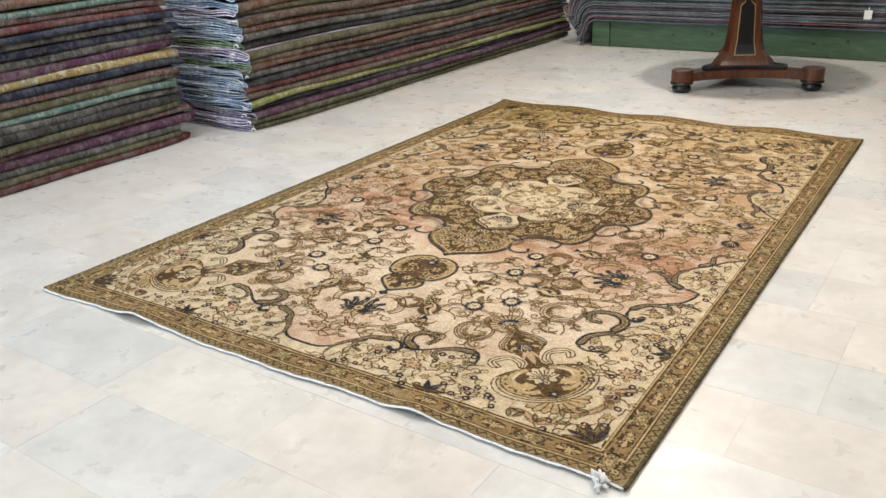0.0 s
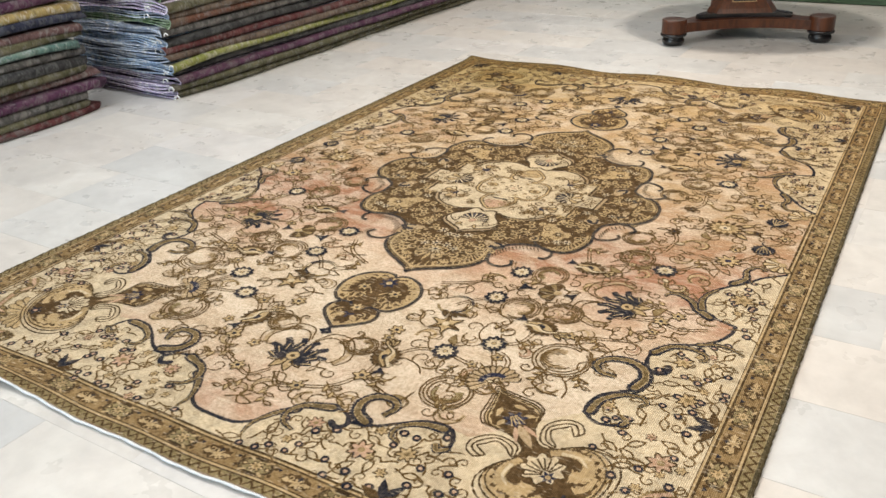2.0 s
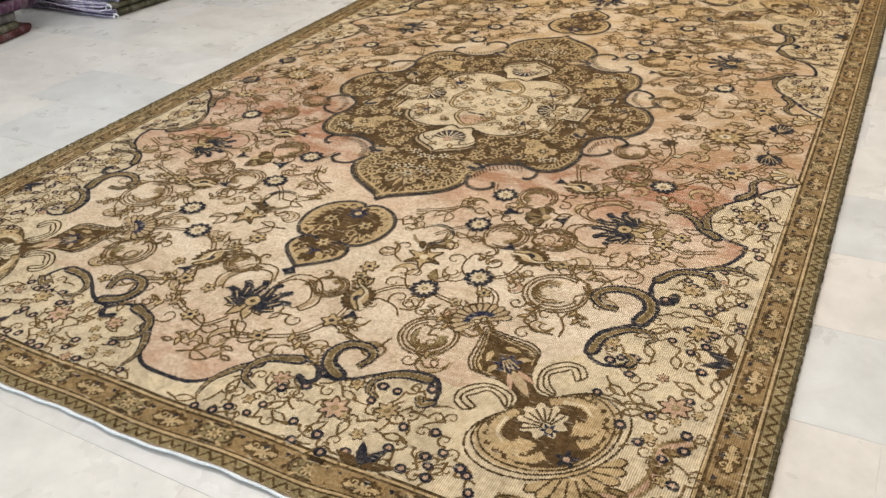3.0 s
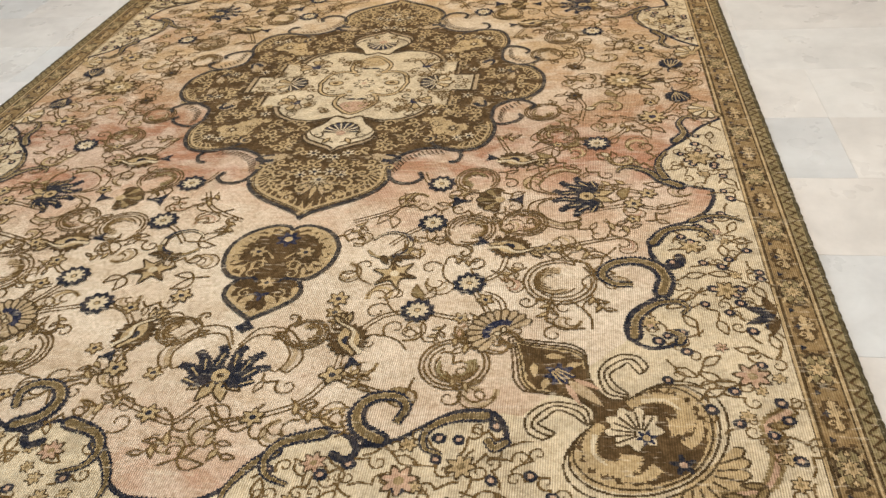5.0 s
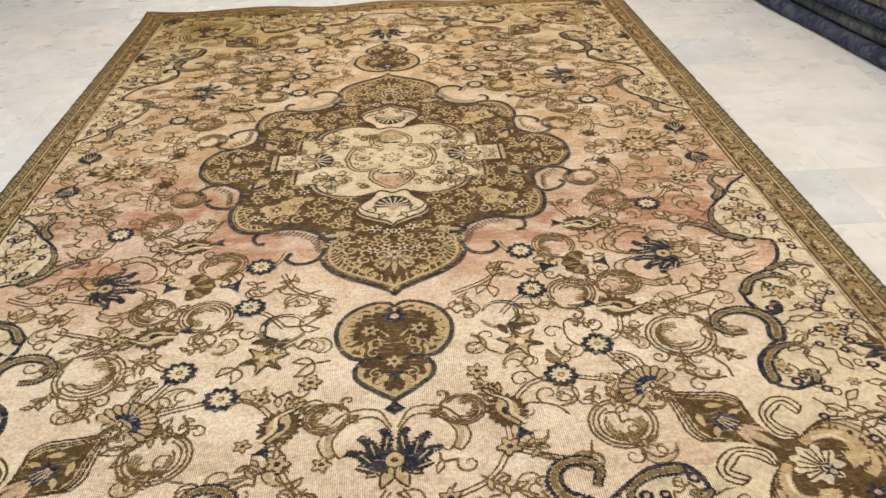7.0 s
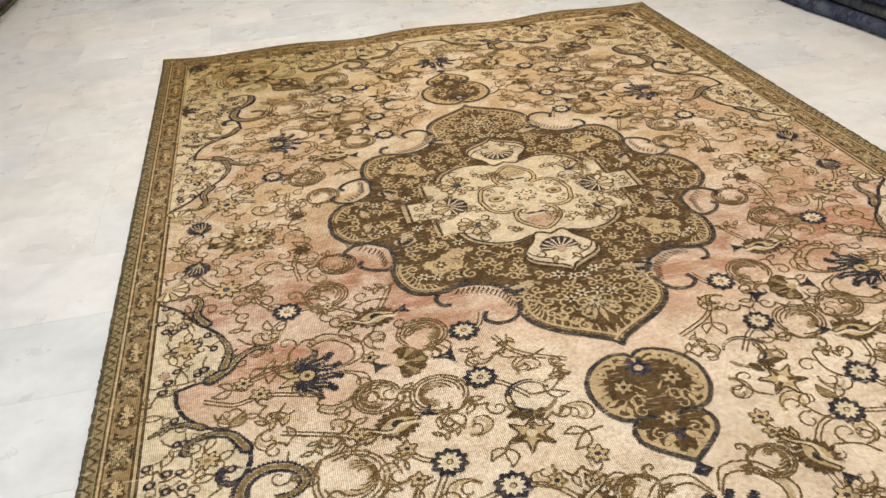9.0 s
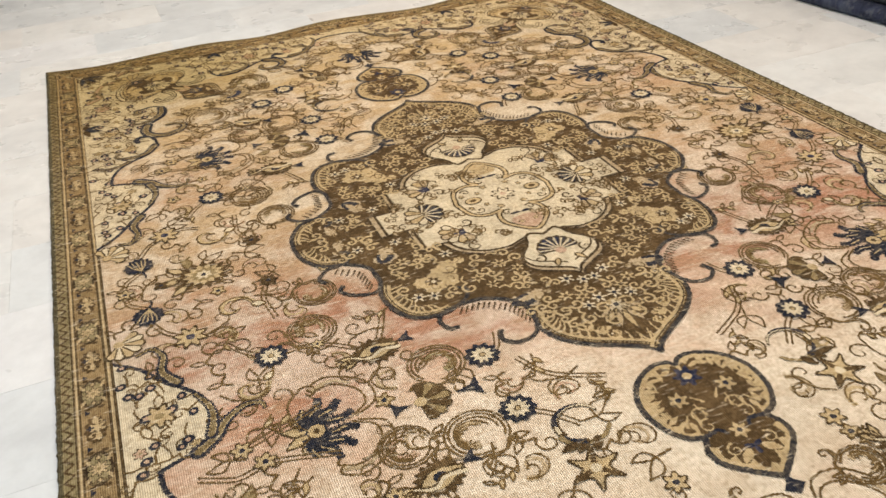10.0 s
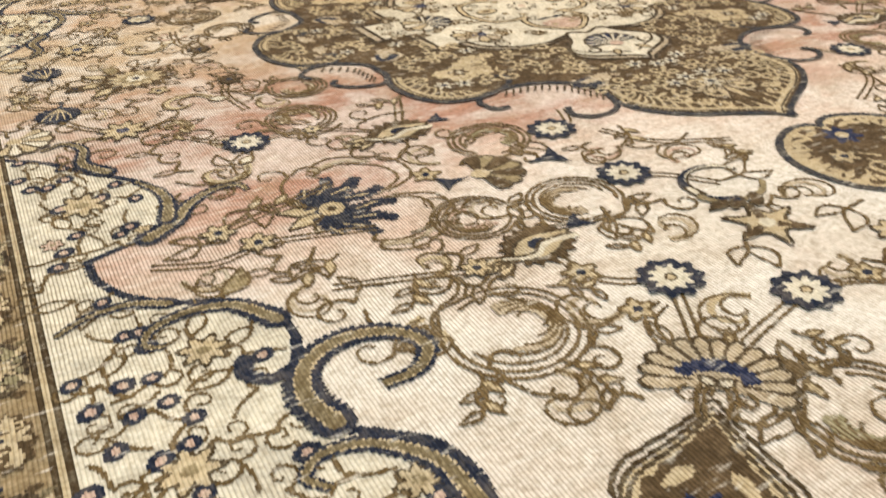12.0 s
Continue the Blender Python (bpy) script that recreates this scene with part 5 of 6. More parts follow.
def in_corner(u, w):
    if u > 0.895 or w > 1.395 or w < 0.24:
        return False
    edge = float(np.interp(w, [0.2, 0.26, 0.33, 0.40, 0.45, 0.50, 0.53, 0.58, 0.64, 0.70, 0.76, 0.86, 0.90, 0.95, 1.0, 1.05, 1.2, 1.24, 1.3, 1.36, 1.41],
                           [0.9, 0.87, 0.82, 0.785, 0.78, 0.79, 0.87, 0.865, 0.82, 0.76, 0.745, 0.765, 0.71, 0.69, 0.70, 0.77, 0.47, 0.27, 0.13, 0.1, 0.02]))
    along, side = (u - 0.50) * 0.64 + (w - 1.02) * 0.77, abs((u - 0.50) * 0.77 - (w - 1.02) * 0.64)
    palm = -0.03 < along < 0.42 and side < (0.06 if along < 0.13 else 0.125)
    return u > edge + (0.0 if w < 0.55 else 0.008) and not palm


def corner_filler(q, seed):
    """Ringed buds on curling tendrils over the cream corners."""
    p, rng, spots = Pen("corner_tendril", q), random.Random(seed), []
    for _ in range(4200):
        u, w = rng.uniform(0.0, 0.9), rng.uniform(0.22, 1.4)
        if in_corner(u, w) and all((u - a) ** 2 + (w - b) ** 2 > 0.026 ** 2 for a, b in spots):
            spots.append((u, w))
    for k, (u, w) in enumerate(spots):
        ang, fl = rng.uniform(0, 360), rng.choice((1, -1))
        kind = k % 5 if k % 10 != 4 else 0
        if kind < 3:
            p.at((u, w), ang, 1.15, fl)
            p.curl((0.006, 0), 0, 0.0125, 1.05, 0.0026, STEM, 3)
            p.line([(-0.022, -0.012), (-0.01, -0.010), (0.006, 0)], 0.0026, STEM, 3)
            if kind < 2:
                p.at()
                ring_bud(p, (u + rng.uniform(-0.012, 0.012), w + rng.uniform(-0.012, 0.012)), rng.uniform(0.0095, 0.0125))
        elif kind == 3:
            p.at((u, w), ang, 1.3, fl)
            p.leaf((-0.015, 0), 0, 0.028, 0.013, None, 3, STEM, 0.0024)
            p.line([(-0.03, 0.008), (-0.015, 0)], 0.0026, STEM, 3)
        else:
            small_flower(p, (u, w), rng.uniform(0.0105, 0.014), 6, SAND if rng.random() < 0.7 else ROSE, True, TAN)
    for c, r, ink in (((0.845, 1.07), 0.028, ROSE), ((0.835, 0.86), 0.024, SAND), ((0.335, 1.30), 0.028, ROSE), ((0.84, 0.40), 0.03, SAND), ((0.79, 0.73), 0.022, SAND),
                      ((0.205, 1.275), 0.02, ROSE), ((0.42, 1.27), 0.022, SAND), ((0.70, 0.95), 0.018, SAND)):
        small_flower(p, c, r, 7, ink, True, TAN)
    return tagged(p.done("dark ringed buds on curling tan tendrils"), kind="stuff")


def corner_palmette(q):
    """The big brown corner palmette: a diamond head with a blue flower, a neck between two scrolls, and a round lobed body with a cream peony."""
    p = Pen("corner_palmette", q)
    p.at((0.487, 1.01), 45.0)
    half = [(0.0, 0.0), (0.035, 0.022), (0.072, 0.047), (0.096, 0.05), (0.12, 0.034), (0.15, 0.017), (0.185, 0.014), (0.203, 0.034), (0.206, 0.062), (0.226, 0.096), (0.262, 0.106),
            (0.302, 0.092), (0.334, 0.058), (0.348, 0.024), (0.352, 0.0)]
    ring = smooth_line(half, 0.01)
    outline = ring + [(x, -y) for x, y in ring[-2:0:-1]]
    p.fill([((x - 0.18) * 1.045 + 0.18, y * 1.13) for x, y in outline], SAND, 3)
    p.fill([(x, y * (1 - 0.1 * (k % 2))) for k, (x, y) in enumerate(outline)], BROWN, 4)
    for g in (1.06, 1.17, 1.3):
        p.line([((x - 0.18) * (1 + (g - 1) * 0.4) + 0.18, y * g) for x, y in outline[::2]], 0.0026, LINE, 5, closed=True)
    for s in (1, -1):
        # the C scrolls beside the neck, in nested lines
        for g in (0.0, 0.011, 0.022):
            p.line([(0.205 - g * 0.4, (0.042 + g * 0.2) * s), (0.172, (0.024 + g) * s), (0.131 + g * 0.8, (0.052 + g * 0.2) * s), (0.127 + g, (0.096 - g * 0.6) * s), (0.15, (0.118 - g) * s), (0.176, (0.112 - g) * s),
                    (0.18, (0.097 - g * 0.3) * s)], 0.0027, LINE, 5)
        p.line([(0.19, 0.05 * s), (0.165, 0.045 * s), (0.148, 0.07 * s), (0.152, 0.095 * s)], 0.022, CREAM, 4, (0.6, 1.0))
        # pale flames in the lobes
        p.line([(0.212, 0.03 * s), (0.222, 0.062 * s), (0.247, 0.084 * s), (0.276, 0.08 * s), (0.292, 0.058 * s), (0.28, 0.04 * s)], 0.029, SAND, 6, (0.5, 1.0), rough=0.45)
        p.line([(0.22, 0.05 * s), (0.24, 0.075 * s), (0.268, 0.078 * s)], 0.008, CREAM, 7, (1, 0.4), rough=0.3)
        p.line([(0.30, 0.082 * s), (0.318, 0.056 * s), (0.318, 0.03 * s)], 0.018, SAND, 6, (0.4, 1.0), rough=0.45)
        for k in range(5):
            p.leaf((0.236 + 0.018 * k, (0.104 - 0.002 * k * k) * s), (-110 + 12 * k) * s, 0.02, 0.008, SAND, 6)
        # leaves in the head
        p.leaf((0.05, 0.012 * s), 40 * s, 0.034, 0.013, SAND, 6)
        p.leaf((0.09, 0.02 * s), 60 * s, 0.026, 0.012, SAND, 6)
        p.leaf((0.118, 0.008 * s), 18 * s, 0.05, 0.01, ROSE, 6)
    p.leaf((0.115, 0), 0, 0.075, 0.02, FADED, 7)
    p.bloom((0.096, 0), 0.026, 7, BLUE, 8, 0.22, 0.3)
    for k in range(4):
        p.line([(0.085, 0.004 * (k - 1.5)), (0.114, 0.009 * (k - 1.5))], 0.003, SAND, 9, (1, 0.5), step=0.01)
    p.bloom((0.248, 0), 0.046, 9, LINE, 7, 0.14)
    p.bloom((0.248, 0), 0.043, 9, CREAM, 8, 0.14)
    for k in range(9):
        a = radians(100 + 20 * k)
        p.line([(0.262 + 0.008 * math.cos(a), 0.008 * math.sin(a)), (0.258 + 0.038 * math.cos(a), 0.038 * math.sin(a))], 0.0025, LINE, 9, step=0.02)
    p.bloom((0.272, 0), 0.016, 6, BLUE, 10, 0.25)
    p.disc((0.272, 0), 0.006, SAND, 11, 6)
    p.bloom((0.338, 0), 0.02, 5, NAVY, 7, 0.3)
    p.disc((0.338, 0), 0.006, ROSE, 8, 6)
    rim = []
    for k in range(9 * 4 + 1):
        a = radians(-80 + 160 * k / 36)
        g = 0.062 + 0.008 * abs(math.sin(math.pi * k / 4))
        rim.append((0.352 + g * math.cos(a), 1.25 * g * math.sin(a)))
    p.fill(rim, SAND, 2)
    p.line(rim, 0.0025, LINE, 3, step=0.006)
    for k in range(1, 9):
        a = radians(-80 + 160 * k / 9)
        p.line([(0.352 + 0.03 * math.cos(a), 0.036 * math.sin(a)), (0.352 + 0.06 * math.cos(a), 0.075 * math.sin(a))], 0.0025, LINE, 3, step=0.02)
    return p.done("large brown palmette with cream scrolls")


def corner_spray(q):
    """Dark leaves by the borders and an oak-leaf spray in the very corner."""
    for c, a in (((0.885, 0.925), 180), ((0.445, 1.375), 270)):
        p = Pen("leaf_spray", q)
        p.at(c, a)
        for k, ink in zip(range(4), (BROWN, NAVY, NAVY, BROWN)):
            p.leaf((-0.02, 0), -75 + 50 * k, 0.055, 0.018, ink, 5)
        p.done("dark blue and brown leaves")
    p = Pen("leaf_spray", q)
    p.at((0.868, 1.365), 225)
    for k in range(6):
        p.leaf((-0.03, 0), -50 + 20 * k, 0.075, 0.018, NAVY if k % 2 else OLIVE, 5 + k % 2, LINE)
    p.done("dark blue leaf fan")
    p = Pen("oak_spray", q)
    for s, pts in ((1, [(0.77, 1.30), (0.83, 1.28), (0.855, 1.22), (0.85, 1.17), (0.885, 1.14)]), (-1, [(0.66, 1.36), (0.70, 1.355), (0.74, 1.375), (0.78, 1.35)])):
        p.at()
        p.line(pts, 0.026, TAN, 3, (0.6, 1.0), rough=0.35)
        p.line(pts, 0.010, ROSE, 4, (0.6, 1.0), rough=0.3)
        for k in range(7):
            t = pts[min(len(pts) - 1, k // 2)]
            p.leaf(t, 60 * k, 0.034, 0.012, TAN, 4, LINE)
    p.done("brown serrated leaf spray")


for k, q in enumerate(QUADS):
    corner(q)
    corner_filler(q, 40 + k)
    corner_scrolls(q)
    corner_palmette(q)
    corner_spray(q)
    vines(q)
    filler(q, 60 + k)
    faded_scrolls(q, 80 + k)
    field_motifs(q)

# --- the medallion ---
LOBES = [(0.0, 0.648), (0.012, 0.630), (0.055, 0.602), (0.105, 0.572), (0.145, 0.532), (0.16, 0.485), (0.150, 0.436)]
SCROLL1 = [(0.150, 0.436), (0.166, 0.392), (0.212, 0.358), (0.262, 0.352)]
LOBE2 = [(0.262, 0.352), (0.300, 0.365), (0.350, 0.354), (0.378, 0.312), (0.386, 0.255), (0.372, 0.206)]
SCROLL2 = [(0.372, 0.206), (0.378, 0.145), (0.418, 0.108)]
LOBE3 = [(0.418, 0.108), (0.462, 0.094), (0.493, 0.048), (0.500, 0.0)]
chain = [smooth_line(c, 0.012)[:-1] for c in (LOBES, SCROLL1, LOBE2, SCROLL2, LOBE3)]
quarter = [tuple(p) for c in chain for p in c]
full = ([(u, -w) for u, w in quarter] + [(0.500, 0.0)] + quarter[::-1] + [(-u, w) for u, w in quarter[1:]] + [(-0.500, 0.0)] + [(-u, -w) for u, w in quarter[:0:-1]])
p = Pen("medallion")
p.fill(full, BROWN, 4)
p.done("brown medallion ground")
for q in QUADS:
    p = Pen("medallion_edge", q)
    for c in (LOBES, SCROLL1, LOBE2, SCROLL2, LOBE3):
        p.line(c, 0.0084, DUSK, 9)
    for c in ([(0.262, 0.352), (0.300, 0.362), (0.316, 0.385), (0.308, 0.412), (0.290, 0.416)], [(0.153, 0.46), (0.175, 0.500), (0.212, 0.508), (0.236, 0.487), (0.228, 0.462)],
              [(0.372, 0.206), (0.390, 0.236), (0.430, 0.226), (0.452, 0.200), (0.442, 0.184)], [(0.418, 0.108), (0.455, 0.112), (0.480, 0.138), (0.470, 0.158)],
              [(0.262, 0.352), (0.24, 0.335), (0.232, 0.31), (0.248, 0.298)], [(0.418, 0.108), (0.402, 0.09), (0.40, 0.066), (0.415, 0.06)]):
        p.line(c, 0.0072, DUSK, 9, (1.0, 1.25))
    # pale combed edges inside the lobes
    for c, inset in ((LOBES, 0.014), (LOBE2, 0.013), (LOBE3, 0.013)):
        P = np.array(smooth_line(c, 0.015))
        d = np.gradient(P, axis=0)
        d /= np.linalg.norm(d, axis=1)[:, None] + 1e-9
        ctr = P.mean(axis=0) * 0.75
        side = [np.array((-t[1], t[0])) * (1 if np.dot((-t[1], t[0]), ctr - a) > 0 else -1) for a, t in zip(P, d)]
        p.line([tuple(a + n * inset) for a, n in zip(P[1:-1], side[1:-1])], 0.0125, SAND, 6, (0.8, 0.9))
        p.line([tuple(a + n * 0.011) for a, n in zip(P[1:-1], side[1:-1])], 0.0022, LINE, 7)
        for a, n, t in list(zip(P, side, d))[2:-2]:
            b = a + n * 0.019
            p.line([tuple(b), tuple(b + n * 0.014 + t * 0.005), tuple(b + n * pen_rng.uniform(0.018, 0.026) + t * 0.012)], 0.0048, SAND, 6, (1, 0.35), step=0.01)
    # combed lips inside the outward scrolls
    for c in ([(0.160, 0.450), (0.178, 0.402), (0.218, 0.370), (0.262, 0.364)], [(0.390, 0.208), (0.398, 0.152), (0.435, 0.120)]):
        for a, b in zip(smooth_line(c, 0.01), smooth_line([(x + 0.011, y + 0.016) for x, y in c], 0.01)):
            p.line([tuple(a), tuple(b)], 0.0026, LINE, 6, (1, 0.4), step=0.012)
    p.done("dark blue scrolled edge with pale combing")

def within(u, w, shape):
    """True where a point lies inside a closed outline."""
    inside = False
    for (x0, y0), (x1, y1) in zip(shape, shape[1:] + shape[:1]):
        if (y0 > w) != (y1 > w) and u < x0 + (w - y0) * (x1 - x0) / (y1 - y0):
            inside = not inside
    return inside


CLOUDS = ((0.262, 0.245, 0.07, 0.042, 35), (0.138, 0.398, 0.046, 0.026, 8), (0.335, 0.12, 0.034, 0.026, 60), (0.062, 0.555, 0.05, 0.017, 130), (0.41, 0.045, 0.03, 0.02, 80))
p = Pen("medallion_blossom")
rng = random.Random(8)
spots = []
inner = [(u * 0.9, w * 0.92) for u, w in full]
for _ in range(6000):
    u, w = rng.uniform(0.012, 0.48), rng.uniform(0.012, 0.6)
    clear = within(u, w, inner) and not (u < 0.34 and w < 0.075) and not (u < 0.265 and w < 0.125) and not (u < 0.215 and w < 0.225) and not (u < 0.105 and w < 0.37)
    if clear and all(((u - a) / (rx + 0.012)) ** 2 + ((w - b) / (ry + 0.014)) ** 2 > 1 for a, b, rx, ry, _a in CLOUDS) and all((u - a) ** 2 + (w - b) ** 2 > 0.0285 ** 2 for a, b in spots):
        spots.append((u, w))
looks = [(rng.uniform(0, 360), rng.uniform(1.05, 1.25), rng.choice((1, -1))) for _ in spots]
for sx, sy in QUADS:
    p.q = (sx, sy)
    for k, (u, w) in enumerate(spots):
        p.at((u, w), *looks[k])
        if k % 3 == 0:
            p.bloom((0, 0), 0.0135, 6, CREAM if k % 2 else SAND, 7, 0.34)
            p.disc((0, 0), 0.0046, NAVY if k % 2 else BROWN, 8, 6)
        elif k % 3 == 1:
            p.curl((-0.006, 0), 10, 0.0145, 1.1, 0.005, SAND, 7, 1, 0.9)
            p.line([(-0.006, 0), (-0.014, -0.008), (-0.026, -0.004)], 0.0042, SAND, 7, (1, 0.7))
        else:
            for h in (1, -1):
                p.curl((0.0, 0.0), 80 * h, 0.0105, 1.0, 0.0046, SAND, 7, h, 0.9)
            p.leaf((0.0, 0), 180, 0.018, 0.008, SAND, 7, None)
tagged(p.done("small sand flowers and curls"), kind="stuff")

for q in QUADS:
    # pale scalloped clouds between the star and the lobes
    for n, (cu, cw, rx, ry, turn_c) in enumerate(CLOUDS):
        p = Pen("cloud", q)
        p.at((cu, cw), turn_c)
        for k, (x, y, g) in enumerate(((0.45, 0.25, 0.62), (0.5, -0.35, 0.5), (-0.1, 0.1, 0.8), (-0.55, -0.15, 0.55), (-0.95, 0.1, 0.3), (0.05, 0.75, 0.4))):
            p.bloom((rx * x, ry * y), ry * g, 7, SAND if n in (0, 3) else FADED, 5, 0.1)
            p.curl((rx * x - ry * g * 0.5, ry * y), 30 + 50 * k, ry * g * 0.6, 0.8, 0.002, STEM, 6)
        if n in (1, 2, 4):
            p.line([(rx * 0.7 * math.cos(a), ry * 0.5 * math.sin(a)) for a in (radians(-100 + 25 * k) for k in range(9))], ry * 0.5, NAVY if n < 4 else BROWN, 7, (0.4, 1.0), rough=0.5)
        else:
            p.bloom((rx * 0.3, 0), ry * 0.4, 6, BROWN, 7, 0.25)
            p.disc((rx * 0.3, 0), ry * 0.14, CREAM, 8, 6)
            p.curl((-rx * 0.2, 0), 170, ry * 0.4, 1.0, 0.003, BROWN, 7)
        p.done("sand cloud on the brown ground")
# leafy fronds at both points of the medallion
for s in (1, -1):
    p = Pen("frond", (1, s))
    p.at((0, 0.495), 90)
    for k in range(7):
        a = -66 + 22 * k
        p.leaf((0.0, 0.0), a, 0.085 - 0.01 * abs(k - 3), 0.015, SAND if k % 2 else FADED, 6, LINE, 0.0018)
    p.bloom((0, 0), 0.02, 6, CREAM, 8, 0.3)
    p.disc((0, 0), 0.006, NAVY, 9, 7)
    p.done("sand leaf frond")

STAR = [(0.0, 0.366), (0.010, 0.348), (0.036, 0.332), (0.074, 0.308), (0.086, 0.276), (0.072, 0.245), (0.052, 0.222), (0.046, 0.200), (0.09, 0.214), (0.14, 0.205), (0.18, 0.175), (0.20, 0.135)]
STEPS = [(0.20, 0.135), (0.248, 0.135), (0.248, 0.048), (0.303, 0.048), (0.303, 0.0)]
sq = [tuple(x) for x in smooth_line(STAR, 0.01)[:-1]] + STEPS
star_full = [(u, -w) for u, w in sq] + sq[-2::-1] + [(-u, w) for u, w in sq[1:]] + [(-u, -w) for u, w in sq[-2:0:-1]]
p = Pen("star")
p.fill([(u * 1.055, w * 1.045) for u, w in star_full], FADED, 5)
p.fill(star_full, CREAM, 6)
p.done("cream stepped star at the medallion's heart")
for q in QUADS:
    p = Pen("star_edge", q)
    p.line(STAR, 0.0058, UMBER, 8)
    for a, b in zip(STEPS, STEPS[1:]):
        p.line([a, b], 0.0064, UMBER, 8)
        p.line([(a[0] * 1.055, a[1] * 1.045), (b[0] * 1.055, b[1] * 1.045)], 0.0056, UMBER, 8)
    p.line([(u * 1.06, w * 1.045) for u, w in STAR], 0.0054, UMBER, 8)
    for c in ([(0.0, 0.178), (0.02, 0.165), (0.052, 0.125), (0.052, 0.088), (0.036, 0.066)], [(0.036, 0.066), (0.07, 0.074), (0.105, 0.055), (0.12, 0.0)]):
        p.line(c, 0.0135, UMBER, 7)
        p.line(c, 0.0066, SAND, 8)
    p.line([(0.0, 0.205), (0.03, 0.19), (0.045, 0.204)], 0.005, LINE, 7)
    p.line([(u * 0.93, w * 0.935) for u, w in STAR[1:6]], 0.0024, LINE, 8)
    p.fill([(0, 0.17), (0.02, 0.158), (0.04, 0.128), (0.03, 0.112), (0, 0.108)], ROSE if q[1] < 0 else SAND, 7)
    p.at((0.155, 0.105), 45)
    p.fan((0, 0), 0, 0.052, 7, 210, (CREAM, SAND, FADED), 8)
    p.fill([(-0.012, 0), (0.004, 0.016), (0.024, 0.006), (0.012, 0.0), (0.024, -0.006), (0.004, -0.016)], BLUE, 11)
    p.curl((-0.02, 0.0), 190, 0.016, 1.0, 0.003, LINE, 8)
    p.at()
    p.leaf((0.0, 0.095), 0, 0.03, 0.009, NAVY, 9)
    for k, (c, rr) in enumerate((((0.03, 0.05), 0.011), ((0.018, 0.135), 0.009), ((0.095, 0.03), 0.009), ((0.055, 0.028), 0.008))):
        p.bloom(c, rr, 5, LINE, 9, 0.25)
        p.bloom(c, rr * 0.72, 5, SAND, 10, 0.3)
    p.curl((0.02, 0.075), 40, 0.012, 1.0, 0.0026, LINE, 9)
    p.curl((0.09, 0.05), 200, 0.012, 1.0, 0.0026, LINE, 9)
    p.curl((0.15, 0.16), 90, 0.018, 1.0, 0.003, LINE, 8)
    p.curl((0.23, 0.07), 0, 0.016, 1.0, 0.003, LINE, 8)
    p.done("tan star outline with fans")
star_rng = random.Random(31)
for q in QUADS:
    p = Pen("star_curl", q)
    for _ in range(44):
        u, w = star_rng.uniform(0.02, 0.28), star_rng.uniform(0.0, 0.2)
        if (u < 0.2 and w < 0.17 and (u > 0.11 or w > 0.1)) or (u < 0.28 and w < 0.09 and u > 0.13):
            p.at((u, w), star_rng.uniform(0, 360))
            p.curl((-0.008, 0), 10, star_rng.uniform(0.009, 0.014), 1.0, 0.0034, STEM, 7)
            p.leaf((-0.01, -0.004), -60, 0.02, 0.009, FADED if star_rng.random() < 0.5 else None, 7, STEM, 0.0018)
    tagged(p.done("thin tan curls"), kind="stuff")
for s in (1, -1):
    p = Pen("star_flower", (s, 1))
    p.at((0.205, 0), 0)
    p.fan((-0.014, 0), 0, 0.055, 7, 190, (SAND, CREAM), 8)
    p.curl((0.05, 0.02), 60, 0.012, 1.0, 0.0026, LINE, 8)
    p.curl((0.05, -0.02), -60, 0.012, 1.0, 0.0026, LINE, 8, -1)
    p.fan((0.0, 0), 180, 0.05, 7, 170, (NAVY,), 9)
    for k in range(6):
        p.line([(-0.008 * math.cos(0.5 * k - 1.25), 0.008 * math.sin(0.5 * k - 1.25)), (-0.044 * math.cos(0.5 * k - 1.25), 0.044 * math.sin(0.5 * k - 1.25))], 0.0045, CREAM, 11, (0.6, 1), step=0.02)
    p.done("blue edged side flower")
    p = Pen("star_flower", (1, s))
    p.at((0, 0.275), 90)
    p.fan((0.0, 0), 180, 0.052, 9, 180, (NAVY, BLUE), 8)
    for k in range(8):
        a = radians(102 + 156 * k / 7)
        p.line([(0.01 * math.cos(a), 0.01 * math.sin(a)), (0.044 * math.cos(a), 0.044 * math.sin(a))], 0.0046, CREAM, 10, (0.6, 1), step=0.02)
    for s2 in (1, -1):
        p.curl((0.0, 0.05 * s2), 20 * s2, 0.016, 1.0, 0.0028, LINE, 8, s2)
        p.leaf((0.03, 0.02 * s2), 30 * s2, 0.03, 0.012, SAND, 8, LINE, 0.0022)
    p.disc((0.005, 0), 0.012, ROSE, 11, 8)
    p.done("blue edged end flower")
for s in (1, -1):
    p = Pen("heart_bud", (s, 1))
    p.at((0.078, 0))
    p.disc((0, 0), 0.022, LINE, 9, 14, 0.7)
    p.disc((0, 0), 0.0185, SAND, 10, 14, 0.7)
    p.disc((0, 0), 0.009, BROWN, 11, 10, 0.7)
    p.done("brown bud in a sand ring")
p = Pen("heart_flower")
small_flower(p, (0, 0), 0.028, 8, CREAM, True, ROSE)
p.done("cream centre flower")

